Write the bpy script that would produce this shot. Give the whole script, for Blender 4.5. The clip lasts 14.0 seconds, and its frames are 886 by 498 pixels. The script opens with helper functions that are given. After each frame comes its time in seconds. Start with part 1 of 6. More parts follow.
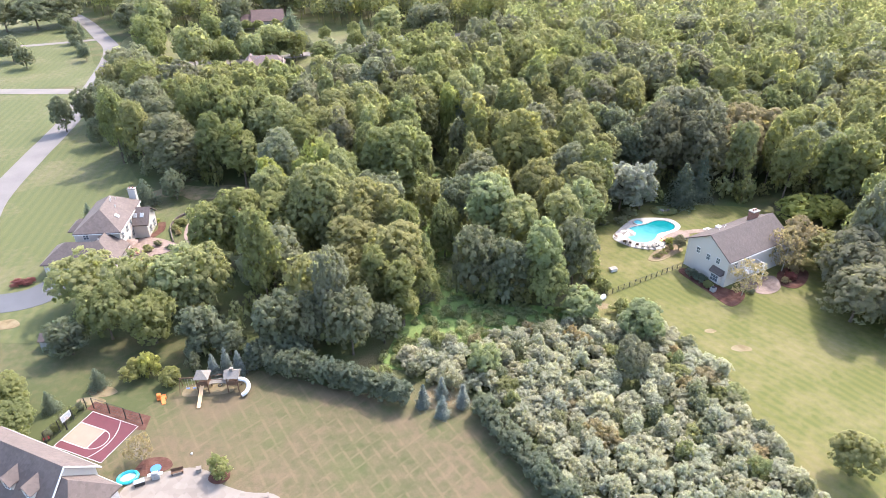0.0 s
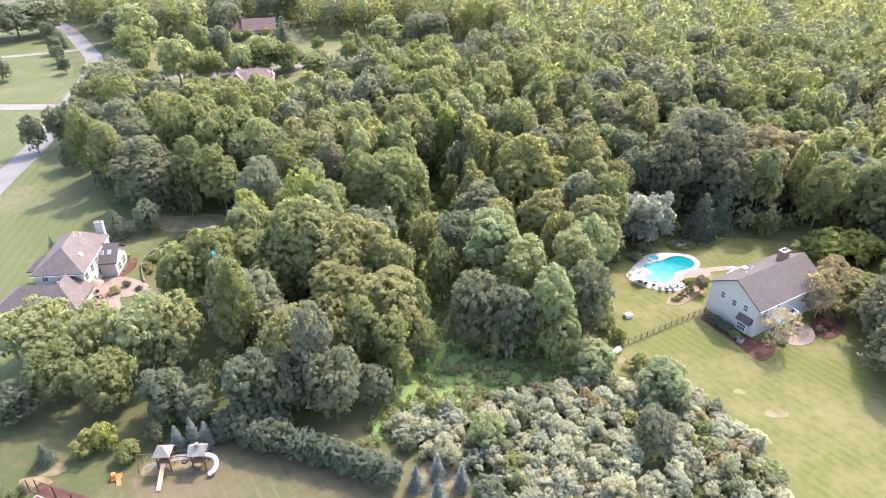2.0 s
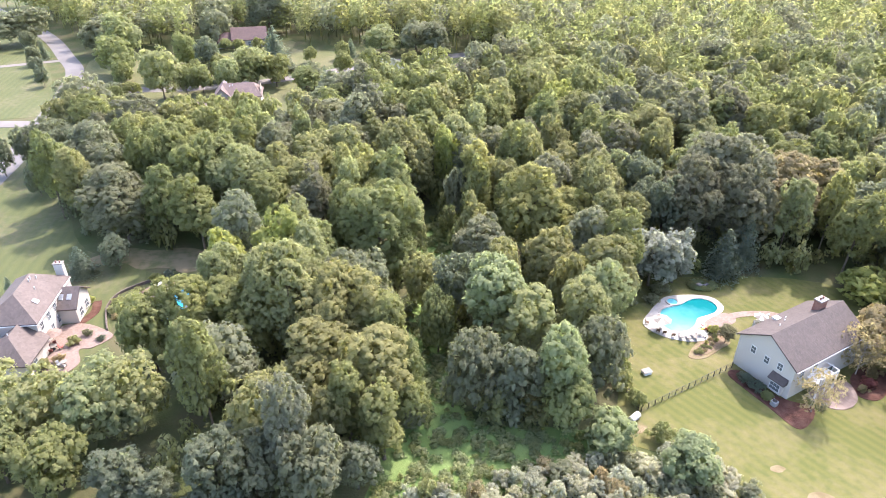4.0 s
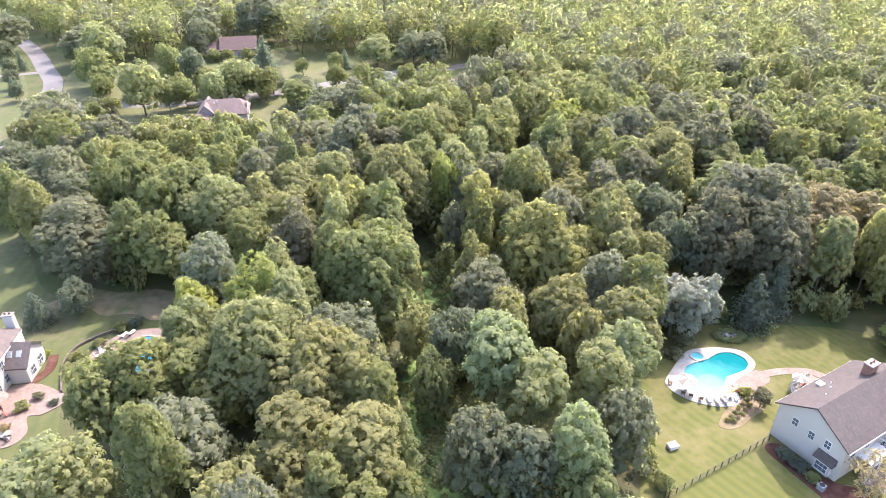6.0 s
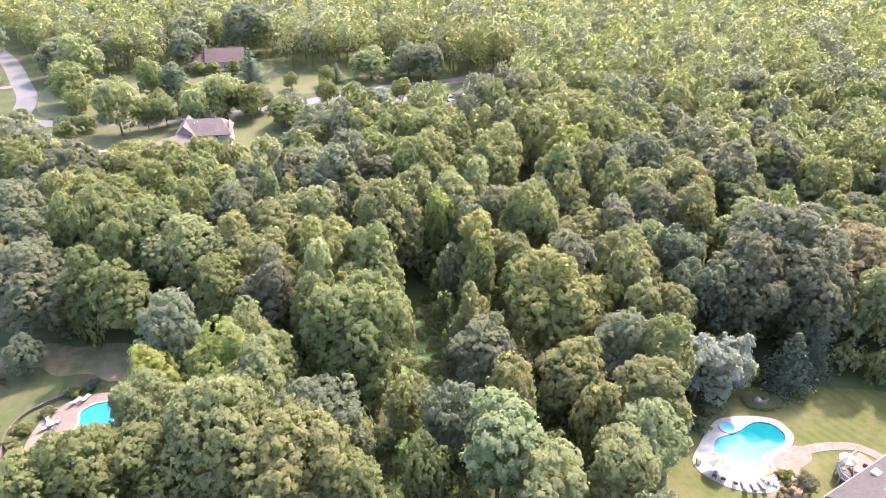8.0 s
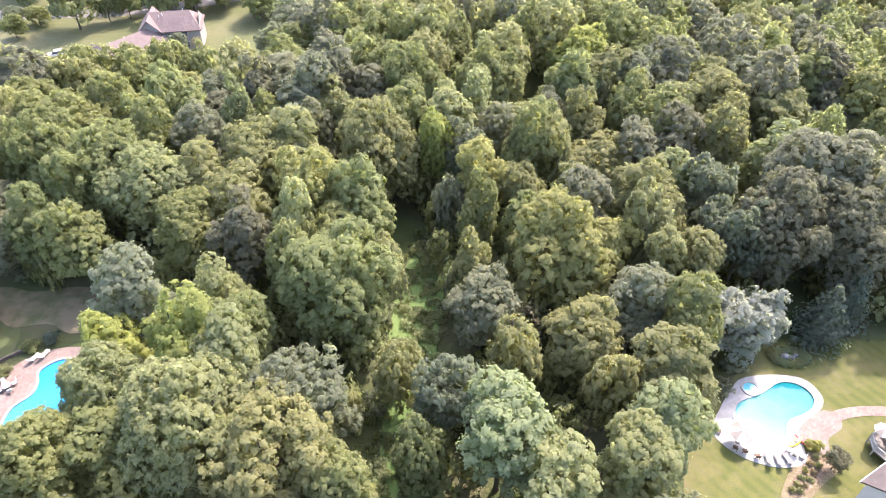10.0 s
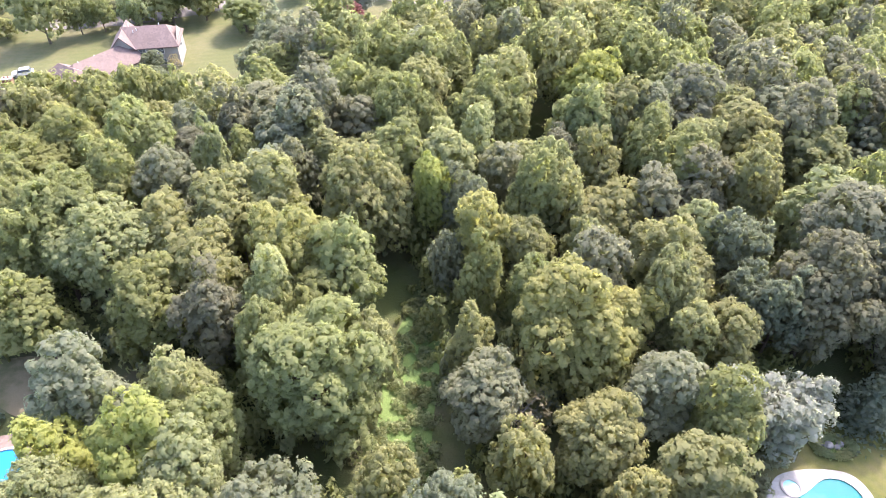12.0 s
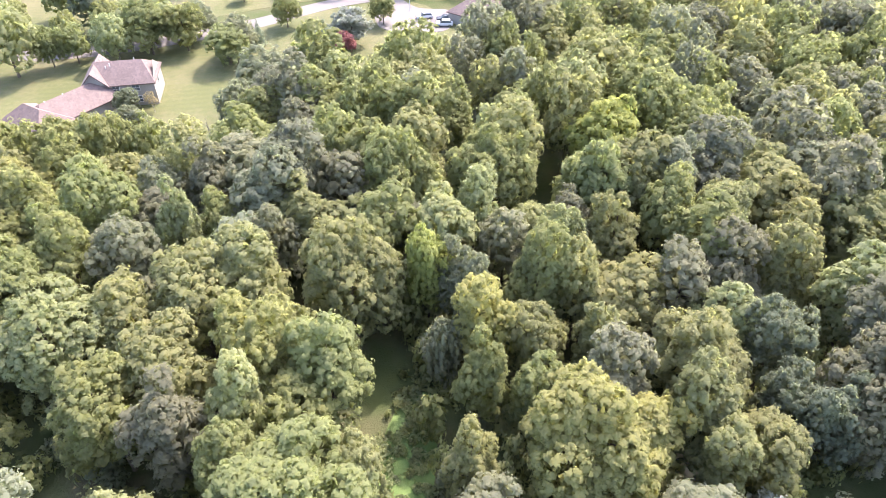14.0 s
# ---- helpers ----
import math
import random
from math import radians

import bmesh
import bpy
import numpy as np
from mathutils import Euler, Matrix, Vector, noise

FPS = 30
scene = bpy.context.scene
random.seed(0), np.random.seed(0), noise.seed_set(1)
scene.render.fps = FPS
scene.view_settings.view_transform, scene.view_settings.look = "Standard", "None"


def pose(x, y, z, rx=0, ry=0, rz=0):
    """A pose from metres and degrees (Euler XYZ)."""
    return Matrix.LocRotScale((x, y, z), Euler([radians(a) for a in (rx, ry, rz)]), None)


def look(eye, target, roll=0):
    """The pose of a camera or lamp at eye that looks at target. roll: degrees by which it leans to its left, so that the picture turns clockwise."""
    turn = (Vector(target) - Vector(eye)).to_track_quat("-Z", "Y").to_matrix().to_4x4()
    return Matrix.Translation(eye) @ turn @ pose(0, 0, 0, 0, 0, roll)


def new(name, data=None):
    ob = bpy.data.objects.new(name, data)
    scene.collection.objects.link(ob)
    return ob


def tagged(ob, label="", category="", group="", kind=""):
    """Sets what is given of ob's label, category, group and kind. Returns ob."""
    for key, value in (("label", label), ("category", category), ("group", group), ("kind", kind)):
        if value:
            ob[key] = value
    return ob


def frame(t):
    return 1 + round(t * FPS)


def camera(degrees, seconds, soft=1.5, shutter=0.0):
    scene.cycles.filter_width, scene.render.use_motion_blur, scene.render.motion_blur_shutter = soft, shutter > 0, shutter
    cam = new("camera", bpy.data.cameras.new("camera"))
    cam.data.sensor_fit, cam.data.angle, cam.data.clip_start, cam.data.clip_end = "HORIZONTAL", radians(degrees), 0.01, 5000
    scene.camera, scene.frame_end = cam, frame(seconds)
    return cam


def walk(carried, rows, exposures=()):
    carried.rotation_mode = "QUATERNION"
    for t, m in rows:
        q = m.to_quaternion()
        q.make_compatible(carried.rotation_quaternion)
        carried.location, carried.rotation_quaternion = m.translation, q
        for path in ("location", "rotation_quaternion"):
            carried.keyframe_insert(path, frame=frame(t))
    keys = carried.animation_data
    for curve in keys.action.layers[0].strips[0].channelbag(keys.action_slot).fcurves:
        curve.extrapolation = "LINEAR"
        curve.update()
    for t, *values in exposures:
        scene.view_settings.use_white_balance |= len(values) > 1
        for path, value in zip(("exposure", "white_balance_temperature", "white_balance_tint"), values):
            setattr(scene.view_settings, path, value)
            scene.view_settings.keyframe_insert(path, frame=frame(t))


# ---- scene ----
cam = camera(67.4, 14.0, soft=0.85)
METRES, EYE, TILT, LEAN, TURN = 108.0, 73.0, -31.3, 0.0, 0.0
ROWS = [
    (0.0, 0.0, 0.0, 0.0, -0.0, 0.0, 0.0),
    (0.5, 0.0009, 0.0298, 0.0169, 0.02, 0.08, 0.01),
    (1.0, 0.002, 0.0593, 0.0346, 0.0, 0.12, -0.01),
    (1.5, 0.0032, 0.089, 0.0524, -0.03, 0.15, -0.01),
    (2.0, 0.0045, 0.1189, 0.0699, -0.03, 0.18, -0.02),
    (2.5, 0.0059, 0.1484, 0.0876, -0.04, 0.21, -0.03),
    (3.0, 0.0075, 0.1781, 0.1048, -0.03, 0.25, -0.02),
    (5.5, 0.0123, 0.3289, 0.1964, -0.07, 0.34, -0.05),
    (6.0, 0.0131, 0.36, 0.2143, -0.08, 0.39, -0.05),
    (6.5, 0.0146, 0.3907, 0.2331, -0.11, 0.42, -0.07),
    (7.0, 0.0153, 0.4215, 0.2524, -0.16, 0.46, -0.03),
    (8.5, 0.0185, 0.5145, 0.3087, -0.26, 0.55, -0.04),
    (8.9, 0.0194, 0.5395, 0.3238, -0.29, 0.05, -0.04),
    (9.3, 0.0203, 0.5646, 0.339, -0.32, -3.1, -0.04),
    (9.5, 0.0207, 0.5771, 0.3465, -0.33, -5.07, -0.04),
    (10.0, 0.0218, 0.6086, 0.3667, -0.34, -9.81, -0.02),
    (10.5, 0.0227, 0.6405, 0.388, -0.36, -11.08, -0.05),
    (11.0, 0.024, 0.6716, 0.4069, -0.35, -10.98, -0.02),
    (11.5, 0.0252, 0.7025, 0.426, -0.37, -10.92, -0.03),
    (12.0, 0.0263, 0.7329, 0.4447, -0.38, -10.82, -0.02),
    (12.5, 0.0272, 0.7631, 0.4638, -0.41, -10.74, -0.03),
    (13.0, 0.0283, 0.7937, 0.4815, -0.42, -10.61, -0.06),
    (13.5, 0.0291, 0.8237, 0.501, -0.43, -10.56, -0.06),
    (14.0, 0.0303, 0.8541, 0.5189, -0.45, -10.46, -0.07),
]
walk(cam, [(t, pose(0, 0, EYE, TILT, LEAN, TURN) @ pose(METRES * x, METRES * y, METRES * z, 90 + pitch, roll, yaw)) for t, x, y, z, yaw, pitch, roll in ROWS],
     exposures=((0.0, 2.6, 6500, 14), (3.0, 2.74, 6500, 16), (7.0, 2.82, 6500, 18), (11.0, 2.96, 6500, 19), (14.0, 3.08, 6500, 19)))

# ---- daylight: high summer sun ahead and to the right, thin haze ----
SUN_TURN, SUN_UP = 36.0, 51.0   # degrees from +y towards +x, degrees above the horizon
world = bpy.data.worlds.new("sky")
scene.world = world
world.use_nodes = True
wn = world.node_tree.nodes
sky = wn.new("ShaderNodeTexSky")
sky.sky_type, sky.sun_disc = "NISHITA", False
sky.sun_elevation, sky.sun_rotation = radians(SUN_UP), radians(SUN_TURN)
sky.air_density, sky.dust_density, sky.ozone_density = 1.0, 2.5, 1.0
world.node_tree.links.new(sky.outputs[0], wn["Background"].inputs[0])
wn["Background"].inputs[1].default_value = 0.15
sun = new("sun", bpy.data.lights.new("sun", "SUN"))
sun.data.energy, sun.data.angle, sun.data.color = 1.35, radians(1.5), (1.0, 0.955, 0.89)
_a, _e = radians(SUN_TURN), radians(SUN_UP)
sun.matrix_world = look((60, 60, 200), (60 - math.sin(_a) * math.cos(_e), 60 - math.cos(_a) * math.cos(_e), 200 - math.sin(_e)))

# ---- materials ----
class Nodes:
    """A small hand for node graphs: n('Type', input=value_or_socket)."""
    def __init__(self, name):
        self.mat = bpy.data.materials.new(name)
        self.mat.use_nodes = True
        self.tree = self.mat.node_tree
        self.tree.nodes.clear()
        self.outp = self.tree.nodes.new("ShaderNodeOutputMaterial")

    def n(self, kind, ins=(), operation=""):
        node = self.tree.nodes.new("ShaderNode" + kind)
        if operation:
            node.operation = operation
        for key, v in dict(ins).items():
            if isinstance(v, bpy.types.NodeSocket):
                self.tree.links.new(v, node.inputs[key])
            else:
                node.inputs[key].default_value = v
        return node

    def coords(self):
        return self.n("NewGeometry").outputs["Position"]

    def noise(self, scale, detail=4.0, vec=None):
        return self.n("TexNoise", {"Vector": vec or self.coords(), "Scale": scale, "Detail": detail}).outputs["Fac"]

    def ramp(self, fac, stops):
        r = self.n("ValToRGB", {"Fac": fac})
        e = r.color_ramp.elements
        while len(e) < len(stops):
            e.new(0.5)
        for el, (p, c) in zip(e, stops):
            el.position, el.color = p, (*c, 1)
        return r.outputs["Color"]

    def mix(self, fac, a, b, blend="MIX"):
        m = self.n("Mix")
        m.data_type, m.blend_type = "RGBA", blend
        for key, v in ((0, fac), (6, a), (7, b)):
            if isinstance(v, bpy.types.NodeSocket):
                self.tree.links.new(v, m.inputs[key])
            else:
                m.inputs[key].default_value = (*v, 1) if isinstance(v, tuple) else v
        return m.outputs[2]

    def math(self, op, a, b=0.0):
        return self.n("Math", {0: a, 1: b}, operation=op).outputs[0]

    def bump(self, height, strength=0.4, distance=0.05):
        return self.n("Bump", {"Height": height, "Strength": strength, "Distance": distance}).outputs["Normal"]

    def done(self, color, rough=0.7, normal=None, metal=0.0, spec=0.4):
        ins = {"Base Color": color if isinstance(color, bpy.types.NodeSocket) else (*color, 1), "Roughness": rough, "Metallic": metal, "Specular IOR Level": spec}
        if normal:
            ins["Normal"] = normal
        p = self.n("BsdfPrincipled", ins)
        self.tree.links.new(p.outputs[0], self.outp.inputs["Surface"])
        return self.mat


def plain(name, color, rough=0.6, metal=0.0, wear=0.25, scale=3.0, spec=0.4):
    """A painted, cast or woven surface: colour with mottling at two scales and a fine bump."""
    g = Nodes(name)
    v = g.math("ADD", g.math("MULTIPLY", g.noise(scale), 0.65), g.math("MULTIPLY", g.noise(scale * 9), 0.35))
    dark = tuple(c * (1 - wear) for c in color)
    light = tuple(min(1.0, c * (1 + wear * 0.6)) for c in color)
    return g.done(g.ramp(v, [(0.3, dark), (0.7, light)]), rough, g.bump(g.noise(scale * 12), 0.25, 0.02), metal, spec)


def leaf_material(name, attribute=""):
    """Foliage: the plant's own tint, varied leaf by leaf and spray by spray, part of the light passing through."""
    g = Nodes(name)
    if attribute:
        source = g.n("Attribute")
        source.attribute_name = attribute
        tint = source.outputs["Color"]
    else:
        tint = g.n("ObjectInfo").outputs["Color"]
    isl = g.n("NewGeometry").outputs["Random Per Island"]
    v = g.math("ADD", g.math("MULTIPLY", isl, 0.4), g.math("MULTIPLY", g.noise(0.22, 2.0), 0.6))
    v = g.math("ADD", v, g.math("MULTIPLY", g.noise(1.1, 3.0), 0.9))
    dark = g.mix(1.0, tint, (0.76, 0.79, 0.83), "MULTIPLY")
    light = g.mix(1.0, tint, (1.17, 1.15, 1.06), "MULTIPLY")
    col = g.mix(g.ramp(v, [(0.5, (0, 0, 0)), (1.3, (1, 1, 1))]), dark, light)
    b = g.n("BsdfPrincipled", {"Base Color": col, "Roughness": 0.7, "Specular IOR Level": 0.08})
    tcol = g.mix(1.0, col, (1.14, 1.18, 0.88), "MULTIPLY")
    tr = g.n("BsdfTranslucent", {"Color": tcol})
    m = g.n("MixShader", {0: 0.68, 1: b.outputs[0], 2: tr.outputs[0]})
    g.tree.links.new(m.outputs[0], g.outp.inputs["Surface"])
    return g.mat


def lawn_material(name, green, dry, dryness, stripe=1.6, turn=35.0, strength=0.35, patch=0.06, lines=0.0):
    """Mown grass: mowing stripes, drier patches, blades as a fine bump."""
    g = Nodes(name)
    pos = g.coords()
    turned = g.n("VectorRotate", {"Vector": pos, "Angle": radians(turn)})
    turned.rotation_type = "Z_AXIS"
    warp = g.n("TexWave", {"Vector": turned.outputs[0], "Scale": 0.314 / stripe, "Distortion": 0.5, "Detail": 1.0, "Detail Scale": 0.6}).outputs["Fac"]
    big = g.noise(patch, 5.0)
    mid = g.noise(0.7, 5.0)
    fine = g.noise(9.0, 3.0)
    d = g.math("ADD", big, g.math("MULTIPLY", mid, 0.55))
    lo = 0.96 - dryness * 0.45
    base = g.mix(g.ramp(d, [(lo - 0.14, (0, 0, 0)), (lo + 0.16, (1, 1, 1))]), green, dry)
    if lines:
        thin = g.math("MULTIPLY", g.ramp(warp, [(0.82, (0, 0, 0)), (0.98, (1, 1, 1))]), g.ramp(g.noise(0.35, 4.0), [(0.35, (0, 0, 0)), (0.6, (1, 1, 1))]))
        cross = g.n("VectorRotate", {"Vector": pos, "Angle": radians(turn + 78)})
        cross.rotation_type = "Z_AXIS"
        faint = g.n("TexWave", {"Vector": cross.outputs[0], "Scale": 0.314 / stripe, "Distortion": 0.6, "Detail": 1.0}).outputs["Fac"]
        thin = g.math("MAXIMUM", thin, g.math("MULTIPLY", g.ramp(faint, [(0.85, (0, 0, 0)), (0.98, (1, 1, 1))]), g.ramp(g.noise(0.3, 4.0), [(0.42, (0, 0, 0)), (0.6, (0.8, 0.8, 0.8))])))
        lush = g.ramp(g.noise(0.09, 6.0), [(0.48, (0, 0, 0)), (0.6, (1, 1, 1))])
        base = g.mix(g.math("MULTIPLY", lush, 0.45), base, tuple(c * k for c, k in zip(green, (1.15, 1.35, 1.1))))
        base = g.mix(g.math("MULTIPLY", thin, lines), base, tuple(c * 1.35 for c in dry))
        worn = g.ramp(g.noise(0.28, 6.0), [(0.42, (0, 0, 0)), (0.62, (1, 1, 1))])
        base = g.mix(g.math("MULTIPLY", worn, 0.3), base, tuple(c * 1.1 for c in dry))
    base = g.mix(g.math("MULTIPLY", warp, strength), base, tuple(min(1, c * k) for c, k in zip(green, (1.7, 1.45, 1.35))))
    base = g.mix(g.math("MULTIPLY", fine, 0.55), base, tuple(c * 0.55 for c in green))
    return g.done(base, 0.85, g.bump(g.noise(14.0, 4.0), 0.6, 0.08), spec=0.2)


def ground_material(name, a, b, c, scale=0.12):
    g = Nodes(name)
    col = g.ramp(g.noise(scale, 6.0), [(0.35, a), (0.5, b), (0.66, c)])
    col = g.mix(g.math("MULTIPLY", g.noise(6.0, 4.0), 0.6), col, tuple(x * 0.45 for x in b))
    return g.done(col, 0.9, g.bump(g.noise(4.0, 6.0), 0.8, 0.15), spec=0.15)


def shingle_material(name, color, course=0.16):
    """Asphalt shingles: courses down the slope, tab to tab variation, streaks."""
    g = Nodes(name)
    tc = g.n("TexCoord").outputs["Object"]
    sep = g.n("SeparateXYZ", {0: tc})
    row = g.math("FRACT", g.math("MULTIPLY", sep.outputs[2], 1.0 / course * 1.6))
    tabs = g.n("TexVoronoi", {"Vector": tc, "Scale": 2.6}).outputs["Color"]
    v = g.math("ADD", g.math("MULTIPLY", g.noise(0.5, 4.0), 0.6), g.math("MULTIPLY", g.n("RGBToBW", {0: tabs}).outputs[0], 0.4))
    col = g.ramp(v, [(0.25, tuple(c * 0.78 for c in color)), (0.75, tuple(c * 1.2 for c in color))])
    col = g.mix(g.ramp(row, [(0.0, (0.3, 0.3, 0.3)), (0.18, (0, 0, 0))]), col, tuple(c * 0.5 for c in color))
    return g.done(col, 0.8, g.bump(row, 0.5, 0.03), spec=0.45)


def siding_material(name, color, course=0.2):
    g = Nodes(name)
    z = g.n("SeparateXYZ", {0: g.n("TexCoord").outputs["Object"]}).outputs[2]
    row = g.math("FRACT", g.math("MULTIPLY", z, 1.0 / course))
    col = g.mix(g.math("MULTIPLY", g.noise(0.8), 0.3), color, tuple(c * 0.8 for c in color))
    return g.done(col, 0.55, g.bump(row, 0.5, 0.03))


def paving_material(name, a, b, size=0.35):
    g = Nodes(name)
    pos = g.coords()
    cell = g.n("TexVoronoi", {"Vector": pos, "Scale": 1.0 / size}).outputs["Color"]
    v = g.math("ADD", g.math("MULTIPLY", g.n("RGBToBW", {0: cell}).outputs[0], 0.5), g.math("MULTIPLY", g.noise(0.35, 5.0), 0.6))
    return g.done(g.ramp(v, [(0.3, a), (0.75, b)]), 0.8, g.bump(g.noise(9.0), 0.3, 0.02))


def asphalt_material(name, color):
    g = Nodes(name)
    v = g.math("ADD", g.math("MULTIPLY", g.noise(0.12, 5.0), 0.6), g.math("MULTIPLY", g.noise(20.0, 2.0), 0.4))
    return g.done(g.ramp(v, [(0.3, tuple(c * 0.8 for c in color)), (0.7, tuple(c * 1.2 for c in color))]), 0.85, g.bump(g.noise(40.0), 0.4, 0.01), spec=0.3)


def pool_water(name, near, far, origin, ahead, length):
    """Pool water: pale over the shallow end, deepening along the pool, rippled and glossy."""
    g = Nodes(name)
    off = g.n("VectorMath", {0: g.coords(), 1: origin}, operation="SUBTRACT").outputs[0]
    along = g.n("VectorMath", {0: off, 1: ahead}, operation="DOT_PRODUCT").outputs["Value"]
    v = g.math("ADD", g.math("DIVIDE", along, length), g.math("MULTIPLY", g.math("SUBTRACT", g.noise(0.5, 3.0), 0.5), 0.3))
    return g.done(g.ramp(v, [(0.22, near), (0.85, far)]), 0.04, g.bump(g.noise(1.6, 3.0), 0.012, 0.02), spec=0.1)


LEAF = leaf_material("leaves")
WOODS = leaf_material("far_leaves", "tint")
BARK = plain("bark", (0.13, 0.105, 0.08), 0.9, wear=0.5, scale=2.0, spec=0.1)
PALE_BARK = plain("pale_bark", (0.30, 0.27, 0.23), 0.85, wear=0.4, scale=2.0, spec=0.1)
FLOOR = ground_material("woodland_floor", (0.058, 0.076, 0.024), (0.082, 0.09, 0.036), (0.118, 0.1, 0.055))
LAWN_FRONT = lawn_material("front_lawn", (0.076, 0.087, 0.032), (0.139, 0.119, 0.069), 0.12, 2.2, -8, 0.3)
# back lawn green is lowered so its colour carries the shade of the trees
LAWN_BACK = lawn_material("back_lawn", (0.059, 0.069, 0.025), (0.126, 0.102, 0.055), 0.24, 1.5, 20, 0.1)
LAWN_DRY = lawn_material("dry_lawn", (0.055, 0.063, 0.023), (0.126, 0.091, 0.057), 0.52, 1.9, -33, 0.05, 0.05, 0.45)
LAWN_RIGHT = lawn_material("right_lawn", (0.082, 0.090, 0.023), (0.168, 0.139, 0.067), 0.3, 1.5, -36, 0.42, 0.11)
LAWN_FAR = lawn_material("far_lawn", (0.091, 0.097, 0.037), (0.151, 0.132, 0.071), 0.3, 2.0, 80, 0.2)
MEADOW = lawn_material("meadow_grass", (0.105, 0.165, 0.045), (0.155, 0.205, 0.065), 0.4, 5.0, 0, 0.05, 0.2)
ASPHALT = asphalt_material("asphalt", (0.132, 0.119, 0.113))
DRIVE = asphalt_material("drive_asphalt", (0.073, 0.075, 0.083))
PALE_DRIVE = asphalt_material("pale_drive", (0.145, 0.127, 0.117))
CONCRETE = paving_material("pale_concrete", (0.139, 0.115, 0.095), (0.180, 0.156, 0.134), 0.9)
PAVER = paving_material("pink_pavers", (0.145, 0.099, 0.079), (0.207, 0.151, 0.125), 0.3)
COPING = paving_material("white_pool_deck", (0.273, 0.246, 0.220), (0.352, 0.326, 0.295), 0.6)
MULCH = ground_material("red_mulch", (0.070, 0.031, 0.022), (0.097, 0.044, 0.033), (0.123, 0.066, 0.048), 0.8)
DIRT = ground_material("bare_earth", (0.15, 0.10, 0.062), (0.23, 0.165, 0.11), (0.30, 0.24, 0.16), 0.3)
CLEARING = lawn_material("worn_clearing", (0.10, 0.105, 0.042), (0.24, 0.175, 0.105), 0.5, 5.0, 0, 0.05, 0.2)
SAND = ground_material("dry_patch", (0.136, 0.102, 0.054), (0.194, 0.150, 0.087), (0.223, 0.180, 0.112), 0.5)
SHINGLE = shingle_material("brown_shingles", (0.101, 0.077, 0.068))
SHINGLE_R = shingle_material("grey_brown_shingles", (0.072, 0.055, 0.049))
SHINGLE_PINK = shingle_material("rose_shingles", (0.136, 0.093, 0.081))
SHINGLE_RED = shingle_material("red_shingles", (0.110, 0.065, 0.055))
SIDING = siding_material("white_siding", (0.493, 0.453, 0.405))
SIDING_GREY = siding_material("grey_siding", (0.317, 0.290, 0.260))
BRICK = paving_material("red_brick", (0.168, 0.070, 0.049), (0.252, 0.126, 0.091), 0.2)
WHITE = plain("white_paint", (0.563, 0.556, 0.542), 0.5, wear=0.1)
BLACK = plain("black_metal", (0.03, 0.03, 0.03), 0.5, 0.3, spec=0.5)
GREYM = plain("grey_metal", (0.32, 0.33, 0.34), 0.45, 0.4)
GLASS = plain("window_glass", (0.10, 0.115, 0.125), 0.08, 0.0, 0.3, 0.3, 0.8)
CEDAR = plain("cedar", (0.112, 0.062, 0.036), 0.75, wear=0.35, scale=5)
GREYWOOD = plain("grey_wood", (0.189, 0.166, 0.143), 0.8, wear=0.3, scale=4)
STONE = plain("stone", (0.222, 0.201, 0.180), 0.85, wear=0.4, scale=1.5)
PLASTER = plain("pool_plaster", (0.78, 0.84, 0.84), 0.6, wear=0.08)
ORANGE = plain("orange_plastic", (0.525, 0.154, 0.035), 0.4, wear=0.1)
TURQ = plain("turquoise_plastic", (0.021, 0.336, 0.364), 0.35, wear=0.1)
RED = plain("red_plastic", (0.55, 0.05, 0.05), 0.4, wear=0.1)
YELLOW = plain("yellow_plastic", (0.75, 0.60, 0.05), 0.4, wear=0.1)
BLUE = plain("blue_plastic", (0.05, 0.16, 0.42), 0.4, wear=0.1)
COURT_RED = plain("court_red", (0.086, 0.018, 0.024), 0.7, wear=0.15, scale=0.8)
COURT_TAN = plain("court_tan", (0.195, 0.155, 0.114), 0.7, wear=0.12, scale=0.8)
LINE = plain("line_paint", (0.379, 0.370, 0.360), 0.7, wear=0.12)
CUSHION = plain("rust_cushion", (0.252, 0.084, 0.066), 0.9, wear=0.2)
CARPAINT = plain("white_car_paint", (0.624, 0.624, 0.624), 0.25, wear=0.04, spec=0.6)
CARDARK = plain("dark_car_paint", (0.05, 0.055, 0.07), 0.25, wear=0.06, spec=0.6)
RUBBER = plain("rubber", (0.025, 0.025, 0.025), 0.9)

# ---- tools for shapes ----
rng = np.random.default_rng(7)


def mesh_of(name, bm, material):
    me = bpy.data.meshes.new(name)
    bm.to_mesh(me)
    bm.free()
    me.materials.append(material)
    return me


def part(name, bm, material, parent=None, label="", at=None):
    """One bmesh (or mesh) as one object under its thing."""
    me = bm if isinstance(bm, bpy.types.Mesh) else mesh_of(name, bm, material)
    ob = new(name, me)
    ob.parent = parent
    if at is not None:
        ob.matrix_basis = at
    if label:
        tagged(ob, label)
    return ob


def thing(name, m, label, category, group="", kind=""):
    ob = new(name)
    ob.matrix_basis = m
    return tagged(ob, label, category, group, kind)


